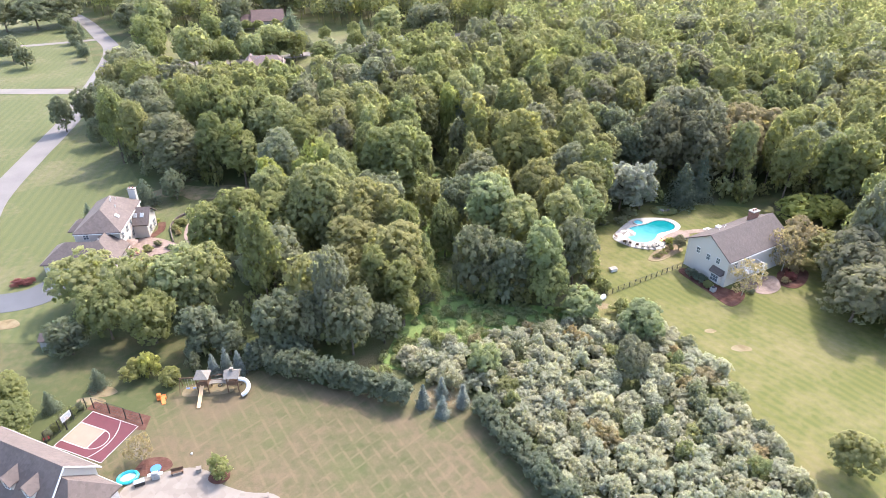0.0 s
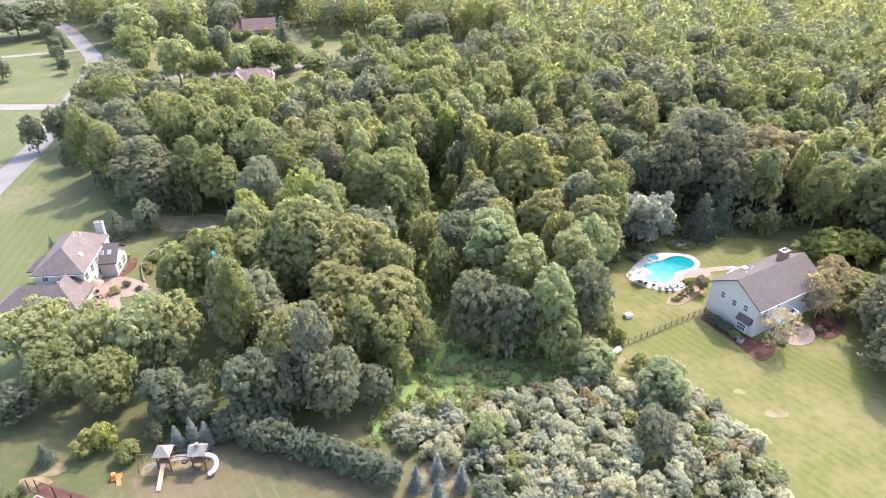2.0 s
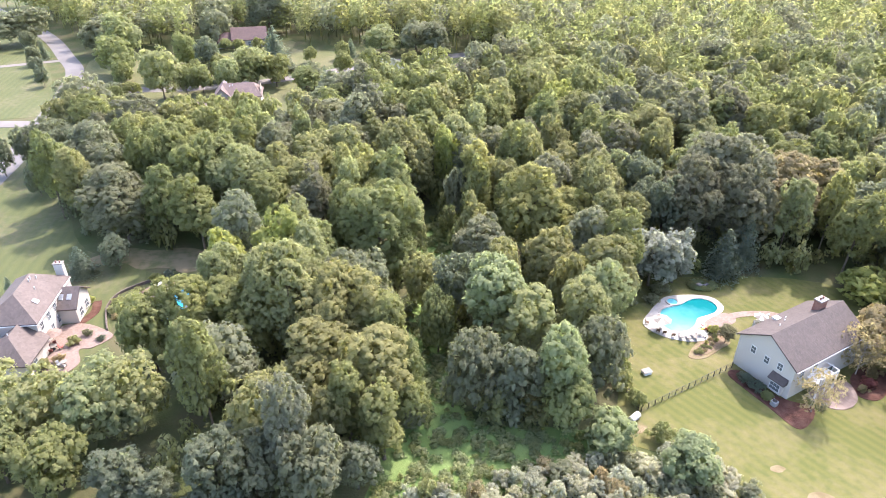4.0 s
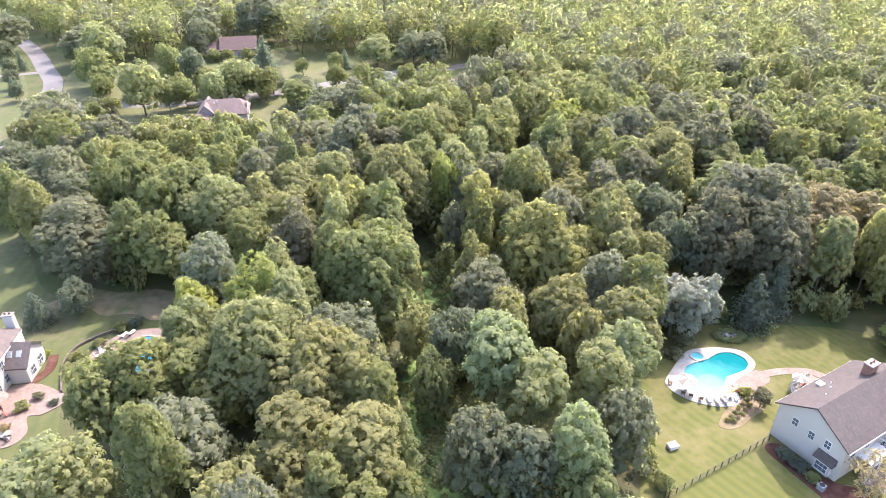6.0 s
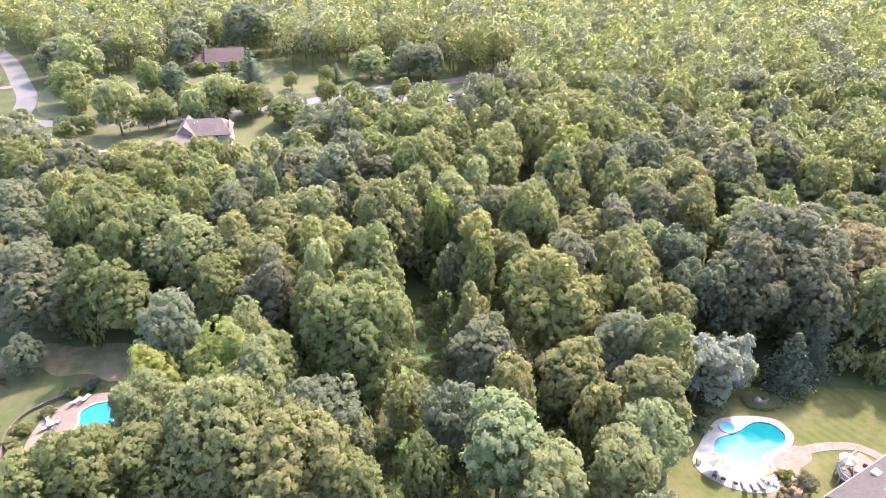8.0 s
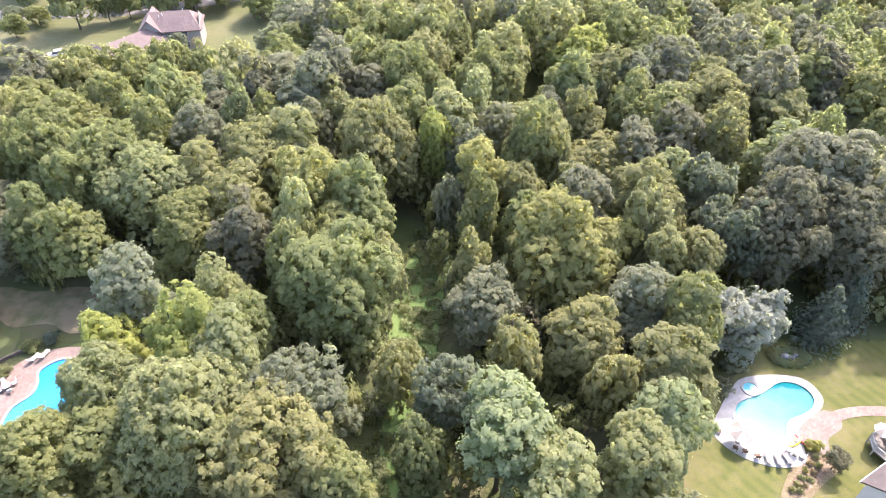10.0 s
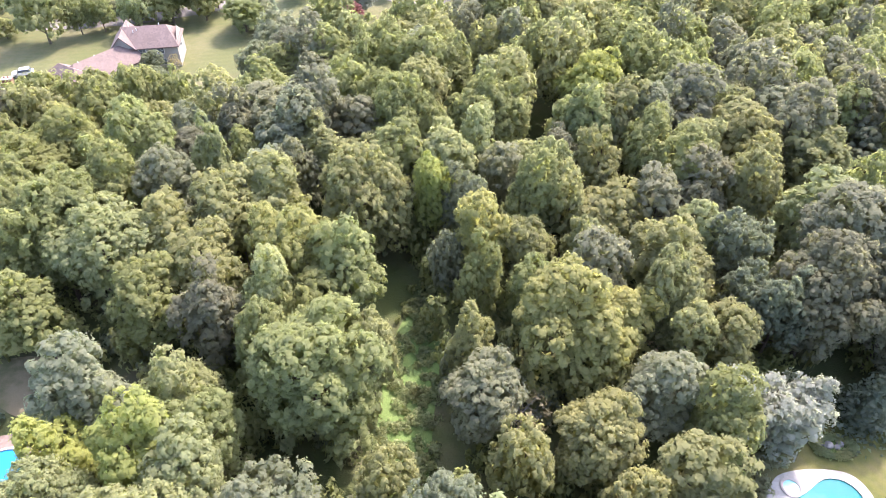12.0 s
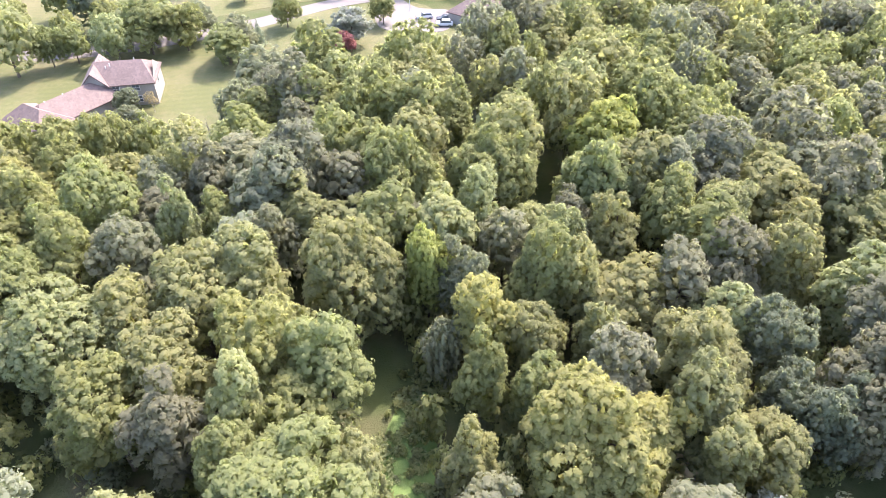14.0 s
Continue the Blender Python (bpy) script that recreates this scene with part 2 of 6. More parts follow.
def add_box(bm, x0, y0, z0, x1, y1, z1, bevel=0.0):
    vs = [bm.verts.new((x, y, z)) for z in (z0, z1) for y in (y0, y1) for x in (x0, x1)]
    fs = [bm.faces.new([vs[i] for i in q]) for q in ((0, 2, 3, 1), (4, 5, 7, 6), (0, 1, 5, 4), (2, 6, 7, 3), (0, 4, 6, 2), (1, 3, 7, 5))]
    if bevel:
        es = {e for f in fs for e in f.edges}
        bmesh.ops.bevel(bm, geom=list(es), offset=bevel, segments=1, affect="EDGES", profile=0.5)


def box(x0, y0, z0, x1, y1, z1, bevel=0.0):
    bm = bmesh.new()
    add_box(bm, x0, y0, z0, x1, y1, z1, bevel)
    return bm


def add_tube(bm, p, q, r0, r1, sides=6):
    p, q = Vector(p), Vector(q)
    d = (q - p).normalized()
    a = d.orthogonal().normalized()
    b = d.cross(a)
    rings = []
    for c, r in ((p, r0), (q, r1)):
        rings.append([bm.verts.new(c + r * (math.cos(t) * a + math.sin(t) * b)) for t in (2 * math.pi * k / sides for k in range(sides))])
    for k in range(sides):
        bm.faces.new((rings[0][k], rings[0][(k + 1) % sides], rings[1][(k + 1) % sides], rings[1][k]))
    bm.faces.new(rings[0][::-1])
    bm.faces.new(rings[1])


def tube(p, q, r0, r1=None, sides=8):
    bm = bmesh.new()
    add_tube(bm, p, q, r0, r0 if r1 is None else r1, sides)
    return bm


def smooth_loop(pts, steps=6, closed=True):
    """A Catmull-Rom curve through a few plan points."""
    P = [np.array(p, float) for p in pts]
    n = len(P)
    out = []
    for i in range(n if closed else n - 1):
        a, b, c, d = (P[(i + k) % n] if closed else P[min(max(i + k, 0), n - 1)] for k in (-1, 0, 1, 2))
        for s in range(steps):
            t = s / steps
            out.append(0.5 * (2 * b + (c - a) * t + (2 * a - 5 * b + 4 * c - d) * t * t + (3 * b - a - 3 * c + d) * t ** 3))
    if not closed:
        out.append(P[-1])
    return [tuple(p) for p in out]


def slab(pts, z0, z1):
    """A plan outline raised from z0 to z1."""
    bm = bmesh.new()
    top = [bm.verts.new((p[0], p[1], z1)) for p in pts]
    low = [bm.verts.new((p[0], p[1], z0)) for p in pts]
    f = bm.faces.new(top)
    n = len(pts)
    for k in range(n):
        bm.faces.new((top[k], low[k], low[(k + 1) % n], top[(k + 1) % n]))
    bmesh.ops.recalc_face_normals(bm, faces=bm.faces[:])
    f.normal_update()
    bmesh.ops.triangulate(bm, faces=[f])
    return bm


def ribbon(pts, width, z0, z1, steps=6):
    line = smooth_loop(pts, steps, closed=False)
    left, right = [], []
    for i, p in enumerate(line):
        a, b = line[max(i - 1, 0)], line[min(i + 1, len(line) - 1)]
        d = Vector((b[0] - a[0], b[1] - a[1])).normalized()
        w = (width[0] + (width[1] - width[0]) * i / (len(line) - 1)) / 2 if isinstance(width, tuple) else width / 2
        left.append((p[0] - d.y * w, p[1] + d.x * w))
        right.append((p[0] + d.y * w, p[1] - d.x * w))
    bm = bmesh.new()
    vs = [[bm.verts.new((q[0], q[1], z)) for q, z in ((l, z0), (l, z1), (r, z1), (r, z0))] for l, r in zip(left, right)]
    for a, b in zip(vs, vs[1:]):
        for k in range(3):
            bm.faces.new((a[k], b[k], b[k + 1], a[k + 1]))
    bmesh.ops.recalc_face_normals(bm, faces=bm.faces[:])
    return bm


def inside(x, y, poly):
    hit = False
    for (x0, y0), (x1, y1) in zip(poly, poly[1:] + poly[:1]):
        if (y0 > y) != (y1 > y) and x < (x1 - x0) * (y - y0) / (y1 - y0) + x0:
            hit = not hit
    return hit


# ---- plants ----
def unit(v):
    return v / np.maximum(np.linalg.norm(v, axis=-1, keepdims=True), 1e-6)


def cards(pos, nrm, length, width, droop=0.0, three=False):
    """Leaf sprays: one folded kite (or one triangle) at each place, its face along nrm."""
    n = len(pos)
    side = unit(np.cross(nrm, unit(rng.normal(size=(n, 3)))))
    fwd = np.cross(nrm, side)
    L = length * rng.uniform(0.6, 1.3, (n, 1))
    W = width * rng.uniform(0.7, 1.3, (n, 1))
    base = pos - fwd * L * 0.5
    tip = pos + fwd * L * 0.5 - np.array((0, 0, 1.0)) * droop * L
    if three:
        v = np.stack((pos - fwd * L * 0.4 - side * W * 0.5, pos - fwd * L * 0.4 + side * W * 0.5, tip), 1)
        return v.reshape(-1, 3), np.arange(n * 3).reshape(-1, 3)
    # folded along the midrib
    lift = nrm * L * 0.12
    v = np.stack((base, pos + side * W * 0.5 + lift, tip, pos - side * W * 0.5 + lift), 1)
    return v.reshape(-1, 3), np.arange(n * 4).reshape(-1, 4)


def sprays(pos, nrm, radius, spikes=5):
    """Leafy shoot ends seen as one: a drooping, ragged umbrella of joined leaves at each place."""
    n, m = len(pos), spikes * 2
    side = unit(np.cross(nrm, unit(rng.normal(size=(n, 3)))))
    fwd = np.cross(nrm, side)
    turn = np.arange(m) * 2 * math.pi / m + rng.uniform(-0.25, 0.25, (n, m))
    out = side[:, None] * np.cos(turn)[..., None] + fwd[:, None] * np.sin(turn)[..., None]
    r = radius[:, None] * np.where(np.arange(m) % 2, 0.58, 1.1) * rng.uniform(0.7, 1.3, (n, m))
    fall = r * (np.where(np.arange(m) % 2, 0.12, 0.42) + rng.uniform(-0.12, 0.2, (n, m)))
    rim = pos[:, None] + out * r[..., None] - nrm[:, None] * fall[..., None]
    v = np.concatenate((pos[:, None], rim), 1).reshape(-1, 3)
    soft = unit(nrm[:, None] * 0.8 + out * np.where(np.arange(m) % 2, 0.35, 0.7)[:, None])
    nn = np.concatenate((nrm[:, None], soft), 1).reshape(-1, 3)
    k = np.arange(m)
    f = np.stack((np.zeros(m, int), 1 + k, 1 + (k + 1) % m), 1)[None] + (np.arange(n) * (m + 1))[:, None, None]
    return v, f.reshape(-1, 3), nn


def fast_mesh(name, verts, faces, material, normals=None):
    me = bpy.data.meshes.new(name)
    faces = np.asarray(faces)
    k = faces.shape[1]
    me.vertices.add(len(verts))
    me.vertices.foreach_set("co", np.asarray(verts, np.float32).ravel())
    me.loops.add(faces.size)
    me.loops.foreach_set("vertex_index", faces.ravel().astype(np.int32))
    me.polygons.add(len(faces))
    me.polygons.foreach_set("loop_start", np.arange(0, faces.size, k, dtype=np.int32))
    me.update(calc_edges=True)
    me.materials.append(material)
    if normals is not None:
        me.normals_split_custom_set_from_vertices(np.asarray(normals, np.float32))
    return me


def tufted_crown(rad, low, top, boughs, tufts, per, length, tuft=0.6, bough=(0.28, 0.46), power=2.5, jitter=0.35, droop=0.12, fans=3, spikes=5, rough=0.16, tall=1.25):
    """A domed crown: big boughs set out from the trunk, each clothed on its open side with leaf tufts; gaps stay between them."""
    mid, half = low + (top - low) * 0.46, (top - low) * 0.54
    d = unit(rng.normal(size=(boughs * 4, 3)))
    d = d[d[:, 2] > -0.55][:boughs]
    lr = rng.uniform(*bough, len(d)) * rad
    # fuller than an ellipsoid: broad shoulders under a rounded top
    full = (np.abs(d) ** power).sum(1, keepdims=True) ** (-1 / power)
    reach = rng.uniform(1 - rough * 2, 1 + rough * 0.5, (len(d), 1))
    size = np.array((rad, rad, half))
    c = d * full * reach * np.maximum(size - lr[:, None] * 0.9 - tuft * 0.6, 0.25 * size) + np.array((0, 0, mid))
    lean = rng.normal(0, 0.05 * rad, 2)
    c[:, :2] += lean * ((c[:, 2:3] - low) / (top - low))
    c = np.concatenate((c, [(0, 0, mid + half * 0.25), (0, 0, mid - half * 0.25)]))
    lr = np.concatenate((lr, [rad * 0.45, rad * 0.45]))
    n = tufts * 8
    share = rng.choice(len(c), n, p=lr ** 2 / (lr ** 2).sum())
    v = unit(rng.normal(size=(n, 3)) + np.array((0, 0, 0.3)))
    at = c[share] + v * (lr[share] * rng.uniform(0.86, 1.06, n))[:, None] * np.array((1, 1, tall))
    deep = (np.linalg.norm((at[:, None, :] - c[None]) / (1, 1, tall), axis=2) < lr[None] * 0.84).any(1)
    keep = ~deep & (v[:, 2] > -0.62)
    at, v, big = at[keep][:tufts], v[keep][:tufts], (tuft * rng.uniform(0.65, 1.35, n))[keep][:tufts]
    n = len(at)
    # a tuft is a few ragged sprays round its shoot, with single leaves standing out of them
    w = unit(0.75 * rng.normal(size=(n * fans, 3)) + np.repeat(v, fans, axis=0) + np.array((0, 0, 0.35)))
    pos = np.repeat(at, fans, axis=0) + w * (np.repeat(big, fans) * rng.uniform(0.25, 1.05, n * fans))[:, None]
    nrm = unit(w + np.repeat(v, fans, axis=0) * 0.4 + np.array((0, 0, 0.3)) + jitter * rng.normal(size=w.shape))
    verts, faces, soft = sprays(pos, nrm, np.repeat(big, fans) * 0.62, spikes)
    if per:
        w = unit(rng.normal(size=(n * per, 3)) + np.repeat(v, per, axis=0) * 0.8 + np.array((0, 0, 0.3)))
        pos = np.repeat(at, per, axis=0) + w * (np.repeat(big, per) * rng.uniform(0.7, 1.3, n * per))[:, None]
        nrm = unit(w + np.array((0, 0, 0.3)) + jitter * rng.normal(size=w.shape))
        lv, lf = cards(pos, nrm, length, length * 0.9, droop, True)
        faces = np.concatenate((faces, lf + len(verts)))
        verts, soft = np.concatenate((verts, lv)), np.concatenate((soft, np.repeat(unit(0.4 * nrm + w), 3, axis=0)))
    soft = unit(soft + np.array((0, 0, 0.65)))
    return (verts, faces, soft), c, lr


def trunk_mesh(name, height, r, crown_low, spread, limbs, material, bare=0):
    bm = bmesh.new()
    lean = rng.normal(0, 0.02, 2) * height
    top = Vector((lean[0], lean[1], height))
    mid = Vector((lean[0] * 0.3, lean[1] * 0.3, crown_low))
    add_tube(bm, (0, 0, -0.3), (0, 0, 0.5), r * 1.5, r, 8)
    add_tube(bm, (0, 0, 0.4), mid, r, r * 0.75, 8)
    add_tube(bm, mid, top, r * 0.75, r * 0.15, 6)
    for k in range(limbs):
        a = 2.4 * k + rng.uniform(-0.5, 0.5)
        s = mid.lerp(top, 0.65 * k / limbs)
        e = s + Vector((math.cos(a) * spread, math.sin(a) * spread, spread * rng.uniform(0.5, 1.1))) * rng.uniform(0.6, 0.95)
        add_tube(bm, s, e, r * 0.4, r * 0.08, 5)
        for _ in range(bare):
            f = s.lerp(e, rng.uniform(0.3, 0.9))
            g = f + Vector(rng.normal(0, 1, 3)) * spread * 0.3
            add_tube(bm, f, g, r * 0.13, r * 0.04, 4)
    return mesh_of(name, bm, material)


def core_mesh_data(c, lr, scale=0.7, per=16):
    """Shaded inner leaves of each bough, so that a crown is not seen through."""
    n = len(c) * per
    d = unit(rng.normal(size=(n, 3)))
    big = np.repeat(lr, per)[:, None]
    pos = np.repeat(c, per, axis=0) + d * big * scale * rng.uniform(0.5, 1.0, (n, 1))
    size = np.minimum(big * 0.7, 1.0)
    v, f = cards(pos, unit(d + 0.4 * rng.normal(size=d.shape)), size, size, 0.0, True)
    return v, f, np.repeat(d, 3, axis=0)


def crown_mesh(name, *args, core=True, **kw):
    (v, f, nn), c, lr = tufted_crown(*args, **kw)
    if core:
        cv, cf, cn = core_mesh_data(c, lr)
        nn = np.concatenate((nn, cn))
        f = np.concatenate((f, cf + len(v)))
        v = np.concatenate((v, cv))
    return fast_mesh(name, v, f, LEAF, nn)


def conifer_mesh(name, height, rad, whorls, arms, length, low=0.06, cone=1.0):
    """A spire of drooping branches, each feathered with needle sprays."""
    pos, nrm = [], []
    for w in range(whorls):
        f = (w + rng.uniform(0, 0.6)) / whorls
        z = height * (low + (1 - low) * f)
        reach = rad * (1 - f) ** cone + 0.06 * rad
        k = max(4, int(arms * (1 - f * 0.6)))
        for a in np.arange(k) * 2 * math.pi / k + rng.uniform(0, 6.3):
            rr = reach * rng.uniform(0.6, 1.2)
            for s in np.linspace(0.35, 1.0, max(2, int(rr / length * 1.8))):
                spread = rng.normal(0, 0.12 * rr, 2)
                pos.append((math.cos(a) * rr * s + spread[0], math.sin(a) * rr * s + spread[1], z - rr * s * 0.32 + rng.normal(0, 0.08 * length)))
                nrm.append((math.cos(a) * 0.5, math.sin(a) * 0.5, 0.9))
    pos, nrm = np.array(pos), np.array(nrm)
    nrm = unit(nrm + 0.6 * rng.normal(size=nrm.shape))
    v, f = cards(pos, nrm, length, length * 0.5, 0.25)
    nn = np.repeat(unit(1.0 * nrm + unit(pos * (1, 1, 0)) * 0.25 + np.array((0, 0, 0.25))), 4, axis=0)
    # shaded inner cone
    n = 9
    ring = np.array([(math.cos(t) * rad * 0.3, math.sin(t) * rad * 0.3, height * low) for t in np.arange(n) * 2 * math.pi / n] + [(0, 0, height * 0.85)])
    cf = np.array([(i, (i + 1) % n, n) for i in range(n)]) + len(v)
    f = np.concatenate((f[:, [0, 1, 2]], f[:, [0, 2, 3]], cf))
    return fast_mesh(name, np.concatenate((v, ring)), f, LEAF, np.concatenate((nn, unit(ring * (1, 1, 0) + np.array((0, 0, 0.5))))))


# each kind: nominal radius and height, its crown meshes, its trunk meshes
KINDS = {}
KINDS["broad"] = (5.0, 18.0, [crown_mesh("broad_crown", 5.0, 2.6, 18.0, 28, 540, 12, 0.32, fans=4, tuft=0.58, bough=(0.2, 0.48), rough=0.28) for _ in range(5)], [trunk_mesh("broad_trunk", 15.5, 0.28, 6.0, 3.4, 7, BARK) for _ in range(2)])
KINDS["spreading"] = (7.5, 20.0, [crown_mesh("spreading_crown", 7.5, 2.8, 20.0, 48, 1150, 12, 0.32, fans=4, tuft=0.58, bough=(0.15, 0.38), rough=0.24) for _ in range(4)], [trunk_mesh("spreading_trunk", 17.0, 0.4, 6.5, 5.2, 9, BARK) for _ in range(2)])
KINDS["woodland"] = (5.0, 18.0, [crown_mesh("woodland_crown", 5.0, 3.4, 18.0, 22, 460, 9, 0.34, fans=4, tuft=0.6, rough=0.3, bough=(0.2, 0.5), power=2.3, tall=1.4) for _ in range(6)], [trunk_mesh("woodland_trunk", 15.0, 0.26, 6.5, 3.2, 5, BARK) for _ in range(2)])
KINDS["feathery"] = (7.0, 20.0, [crown_mesh("feathery_crown", 7.0, 2.6, 20.0, 40, 1250, 12, 0.3, fans=4, tuft=0.48, bough=(0.24, 0.4), jitter=0.5, power=2.2) for _ in range(3)], [trunk_mesh("feathery_trunk", 17.0, 0.36, 6.0, 4.8, 9, BARK)])
KINDS["dense"] = (5.0, 16.0, [crown_mesh("dense_crown", 5.0, 3.5, 16.0, 34, 600, 10, 0.28, fans=4, tuft=0.46, rough=0.24, bough=(0.2, 0.34), jitter=0.5) for _ in range(3)], [trunk_mesh("dense_trunk", 13.0, 0.26, 4.5, 3.2, 6, BARK)])
KINDS["bigleaf"] = (5.0, 18.0, [crown_mesh("bigleaf_crown", 5.0, 4.5, 18.0, 26, 340, 10, 0.36, fans=4, tuft=0.66, droop=0.3, jitter=0.4, rough=0.24) for _ in range(3)], [trunk_mesh("bigleaf_trunk", 15.5, 0.28, 5.0, 3.4, 6, BARK)])
KINDS["lowleaf"] = (3.0, 6.5, [crown_mesh("lowleaf_crown", 3.0, 0.4, 6.5, 20, 190, 10, 0.34, fans=4, tuft=0.5, bough=(0.22, 0.42), droop=0.3, rough=0.34, tall=1.4) for _ in range(3)], [trunk_mesh("lowleaf_trunk", 5.4, 0.12, 0.8, 1.8, 5, BARK)])
KINDS["airy"] = (5.0, 16.0, [crown_mesh("airy_crown", 5.0, 4.0, 16.0, 24, 260, 9, 0.32, tuft=0.4, fans=2, core=False, bough=(0.2, 0.36), jitter=0.9, rough=0.3) for _ in range(3)], [trunk_mesh("airy_trunk", 15.0, 0.22, 4.0, 3.8, 11, PALE_BARK, bare=5)])
KINDS["ivy"] = (2.8, 15.0, [crown_mesh("ivy_crown", 2.8, 0.8, 15.0, 26, 300, 8, 0.34, tuft=0.55, droop=0.4, bough=(0.34, 0.56)) for _ in range(2)], [trunk_mesh("ivy_trunk", 13.0, 0.25, 4.0, 1.6, 4, BARK)])
KINDS["pine"] = (4.5, 13.0, [crown_mesh("pine_crown", 4.5, 0.3, 13.0, 44, 440, 10, 0.3, tuft=0.6, bough=(0.18, 0.3), jitter=0.7, droop=-0.15, rough=0.28, power=2.0) for _ in range(2)], [trunk_mesh("pine_trunk", 11.5, 0.25, 2.5, 2.8, 8, BARK)])
KINDS["spruce"] = (3.5, 12.0, [conifer_mesh("spruce_crown", 12.0, 3.5, 20, 20, 0.6, 0.05, 0.8) for _ in range(2)], [trunk_mesh("spruce_trunk", 11.0, 0.2, 2.0, 1.0, 3, BARK)])
KINDS["blue_spruce"] = (1.3, 4.6, [conifer_mesh("blue_spruce_crown", 4.6, 1.35, 18, 34, 0.3, 0.02, 0.85) for _ in range(2)], [trunk_mesh("blue_spruce_trunk", 4.0, 0.09, 0.5, 0.4, 2, BARK)])
KINDS["garden"] = (4.5, 10.0, [crown_mesh("garden_crown", 4.5, 0.6, 10.0, 26, 280, 7, 0.36, tuft=0.58, rough=0.2) for _ in range(5)], [trunk_mesh("garden_trunk", 8.6, 0.2, 1.6, 2.6, 6, BARK)])
KINDS["dead"] = (3.0, 10.0, [crown_mesh("dead_crown", 3.0, 2.5, 10.0, 12, 34, 8, 0.3, fans=1, core=False) for _ in range(2)], [trunk_mesh("dead_trunk", 9.5, 0.13, 2.0, 2.8, 14, PALE_BARK, bare=9) for _ in range(2)])
KINDS["sparse"] = (3.4, 7.0, [crown_mesh("sparse_crown", 3.4, 0.5, 7.0, 30, 270, 6, 0.22, fans=1, core=False, bough=(0.16, 0.3), jitter=0.9, tuft=0.3, rough=0.3)], [trunk_mesh("sparse_trunk", 6.8, 0.08, 0.9, 2.7, 16, PALE_BARK, bare=8)])
KINDS["shrub"] = (2.0, 3.2, [crown_mesh("shrub_foliage", 2.0, 0.1, 3.2, 16, 110, 10, 0.24, tuft=0.3, bough=(0.18, 0.36), jitter=0.7, rough=0.4, tall=1.5) for _ in range(6)], [trunk_mesh("shrub_stems", 2.2, 0.06, 0.3, 1.3, 5, BARK)])
KINDS["conical"] = (1.7, 4.2, [crown_mesh("hedge_foliage", 1.7, 0.0, 4.2, 16, 110, 6, 0.26, tuft=0.34, bough=(0.34, 0.55), jitter=0.5, droop=-0.1) for _ in range(3)], [trunk_mesh("hedge_stem", 3.0, 0.08, 0.4, 0.8, 3, BARK)])

TINTS = dict(mid=(0.224, 0.236, 0.115), olive=(0.255, 0.252, 0.133), yolive=(0.280, 0.278, 0.131), yellow=(0.315, 0.324, 0.123), pale=(0.274, 0.286, 0.160), bright=(0.262, 0.290, 0.168), dark=(0.186, 0.200, 0.142), grey=(0.225, 0.232, 0.165), oak=(0.198, 0.198, 0.144), hedge=(0.177, 0.198, 0.149),
             autumn=(0.296, 0.249, 0.160), birch=(0.315, 0.263, 0.173), blue=(0.274, 0.287, 0.271), spruce=(0.149, 0.179, 0.149), bluespruce=(0.236, 0.263, 0.278), silver=(0.390, 0.385, 0.320), red=(0.218, 0.095, 0.105))


def plant(name, kind, tint, x, y, h, r, label, category="tree", group="", vary=0.12):
    nr, nh, crowns, trunks = KINDS[kind]
    s = Matrix.Diagonal((r / nr, r / nr, h / nh, 1))
    ob = thing(name, Matrix.Translation((x, y, 0)) @ Matrix.Rotation(random.uniform(0, 6.28), 4, "Z") @ s, label, category, group)
    part("trunk" if h > 4.9 else "stem", random.choice(trunks), None, ob)
    c = part("crown" if h > 4.9 else "foliage", random.choice(crowns), None, ob)
    k = random.uniform(1 - vary, 1 + vary)
    w = random.uniform(-1, 1) * min(vary, 0.035)
    t = TINTS[tint]
    c.color = (t[0] * k * (1 + w), t[1] * k, t[2] * k * (1 - w), 1)
    return ob

# ---- ground, lawns, roads ----
def sheet(name, bm, material, label, category):
    return tagged(part(name, bm, material), label, category, kind="structure")


POOL_R = [(41.4, 128.8), (43.8, 130.0), (45.6, 130.7), (48.4, 132.4), (50.8, 132.1), (52.0, 130.2), (51.2, 128.3), (49.4, 127.2), (47.2, 126.2), (46.0, 124.2), (43.9, 122.5), (41.2, 122.8), (40.2, 125.4)]
POOL_L = [(-50.6, 136.4), (-52.3, 134.6), (-51.6, 132.6), (-51.6, 130.6), (-53.2, 128.4), (-53.0, 125.6), (-50.4, 124.0), (-47.4, 125.2), (-46.4, 129.0), (-46.8, 133.4), (-48.4, 136.4)]


def holed(outline, holes, z, skirt=0.0):
    """A level sheet with openings."""
    bm = bmesh.new()
    rims = [[bm.verts.new((p[0], p[1], z)) for p in r] for r in (outline, *holes)]
    edges = [bm.edges.new((r[i], r[(i + 1) % len(r)])) for r in rims for i in range(len(r))]
    bmesh.ops.triangle_fill(bm, edges=edges, use_beauty=True)
    if skirt:
        low = [bm.verts.new((p[0], p[1], z - skirt)) for p in outline]
        n = len(outline)
        for i in range(n):
            bm.faces.new((rims[0][i], low[i], low[(i + 1) % n], rims[0][(i + 1) % n]))
    bmesh.ops.recalc_face_normals(bm, faces=bm.faces[:])
    if sum(f.normal.z for f in bm.faces) < 0:
        bmesh.ops.reverse_faces(bm, faces=bm.faces[:])
    return bm


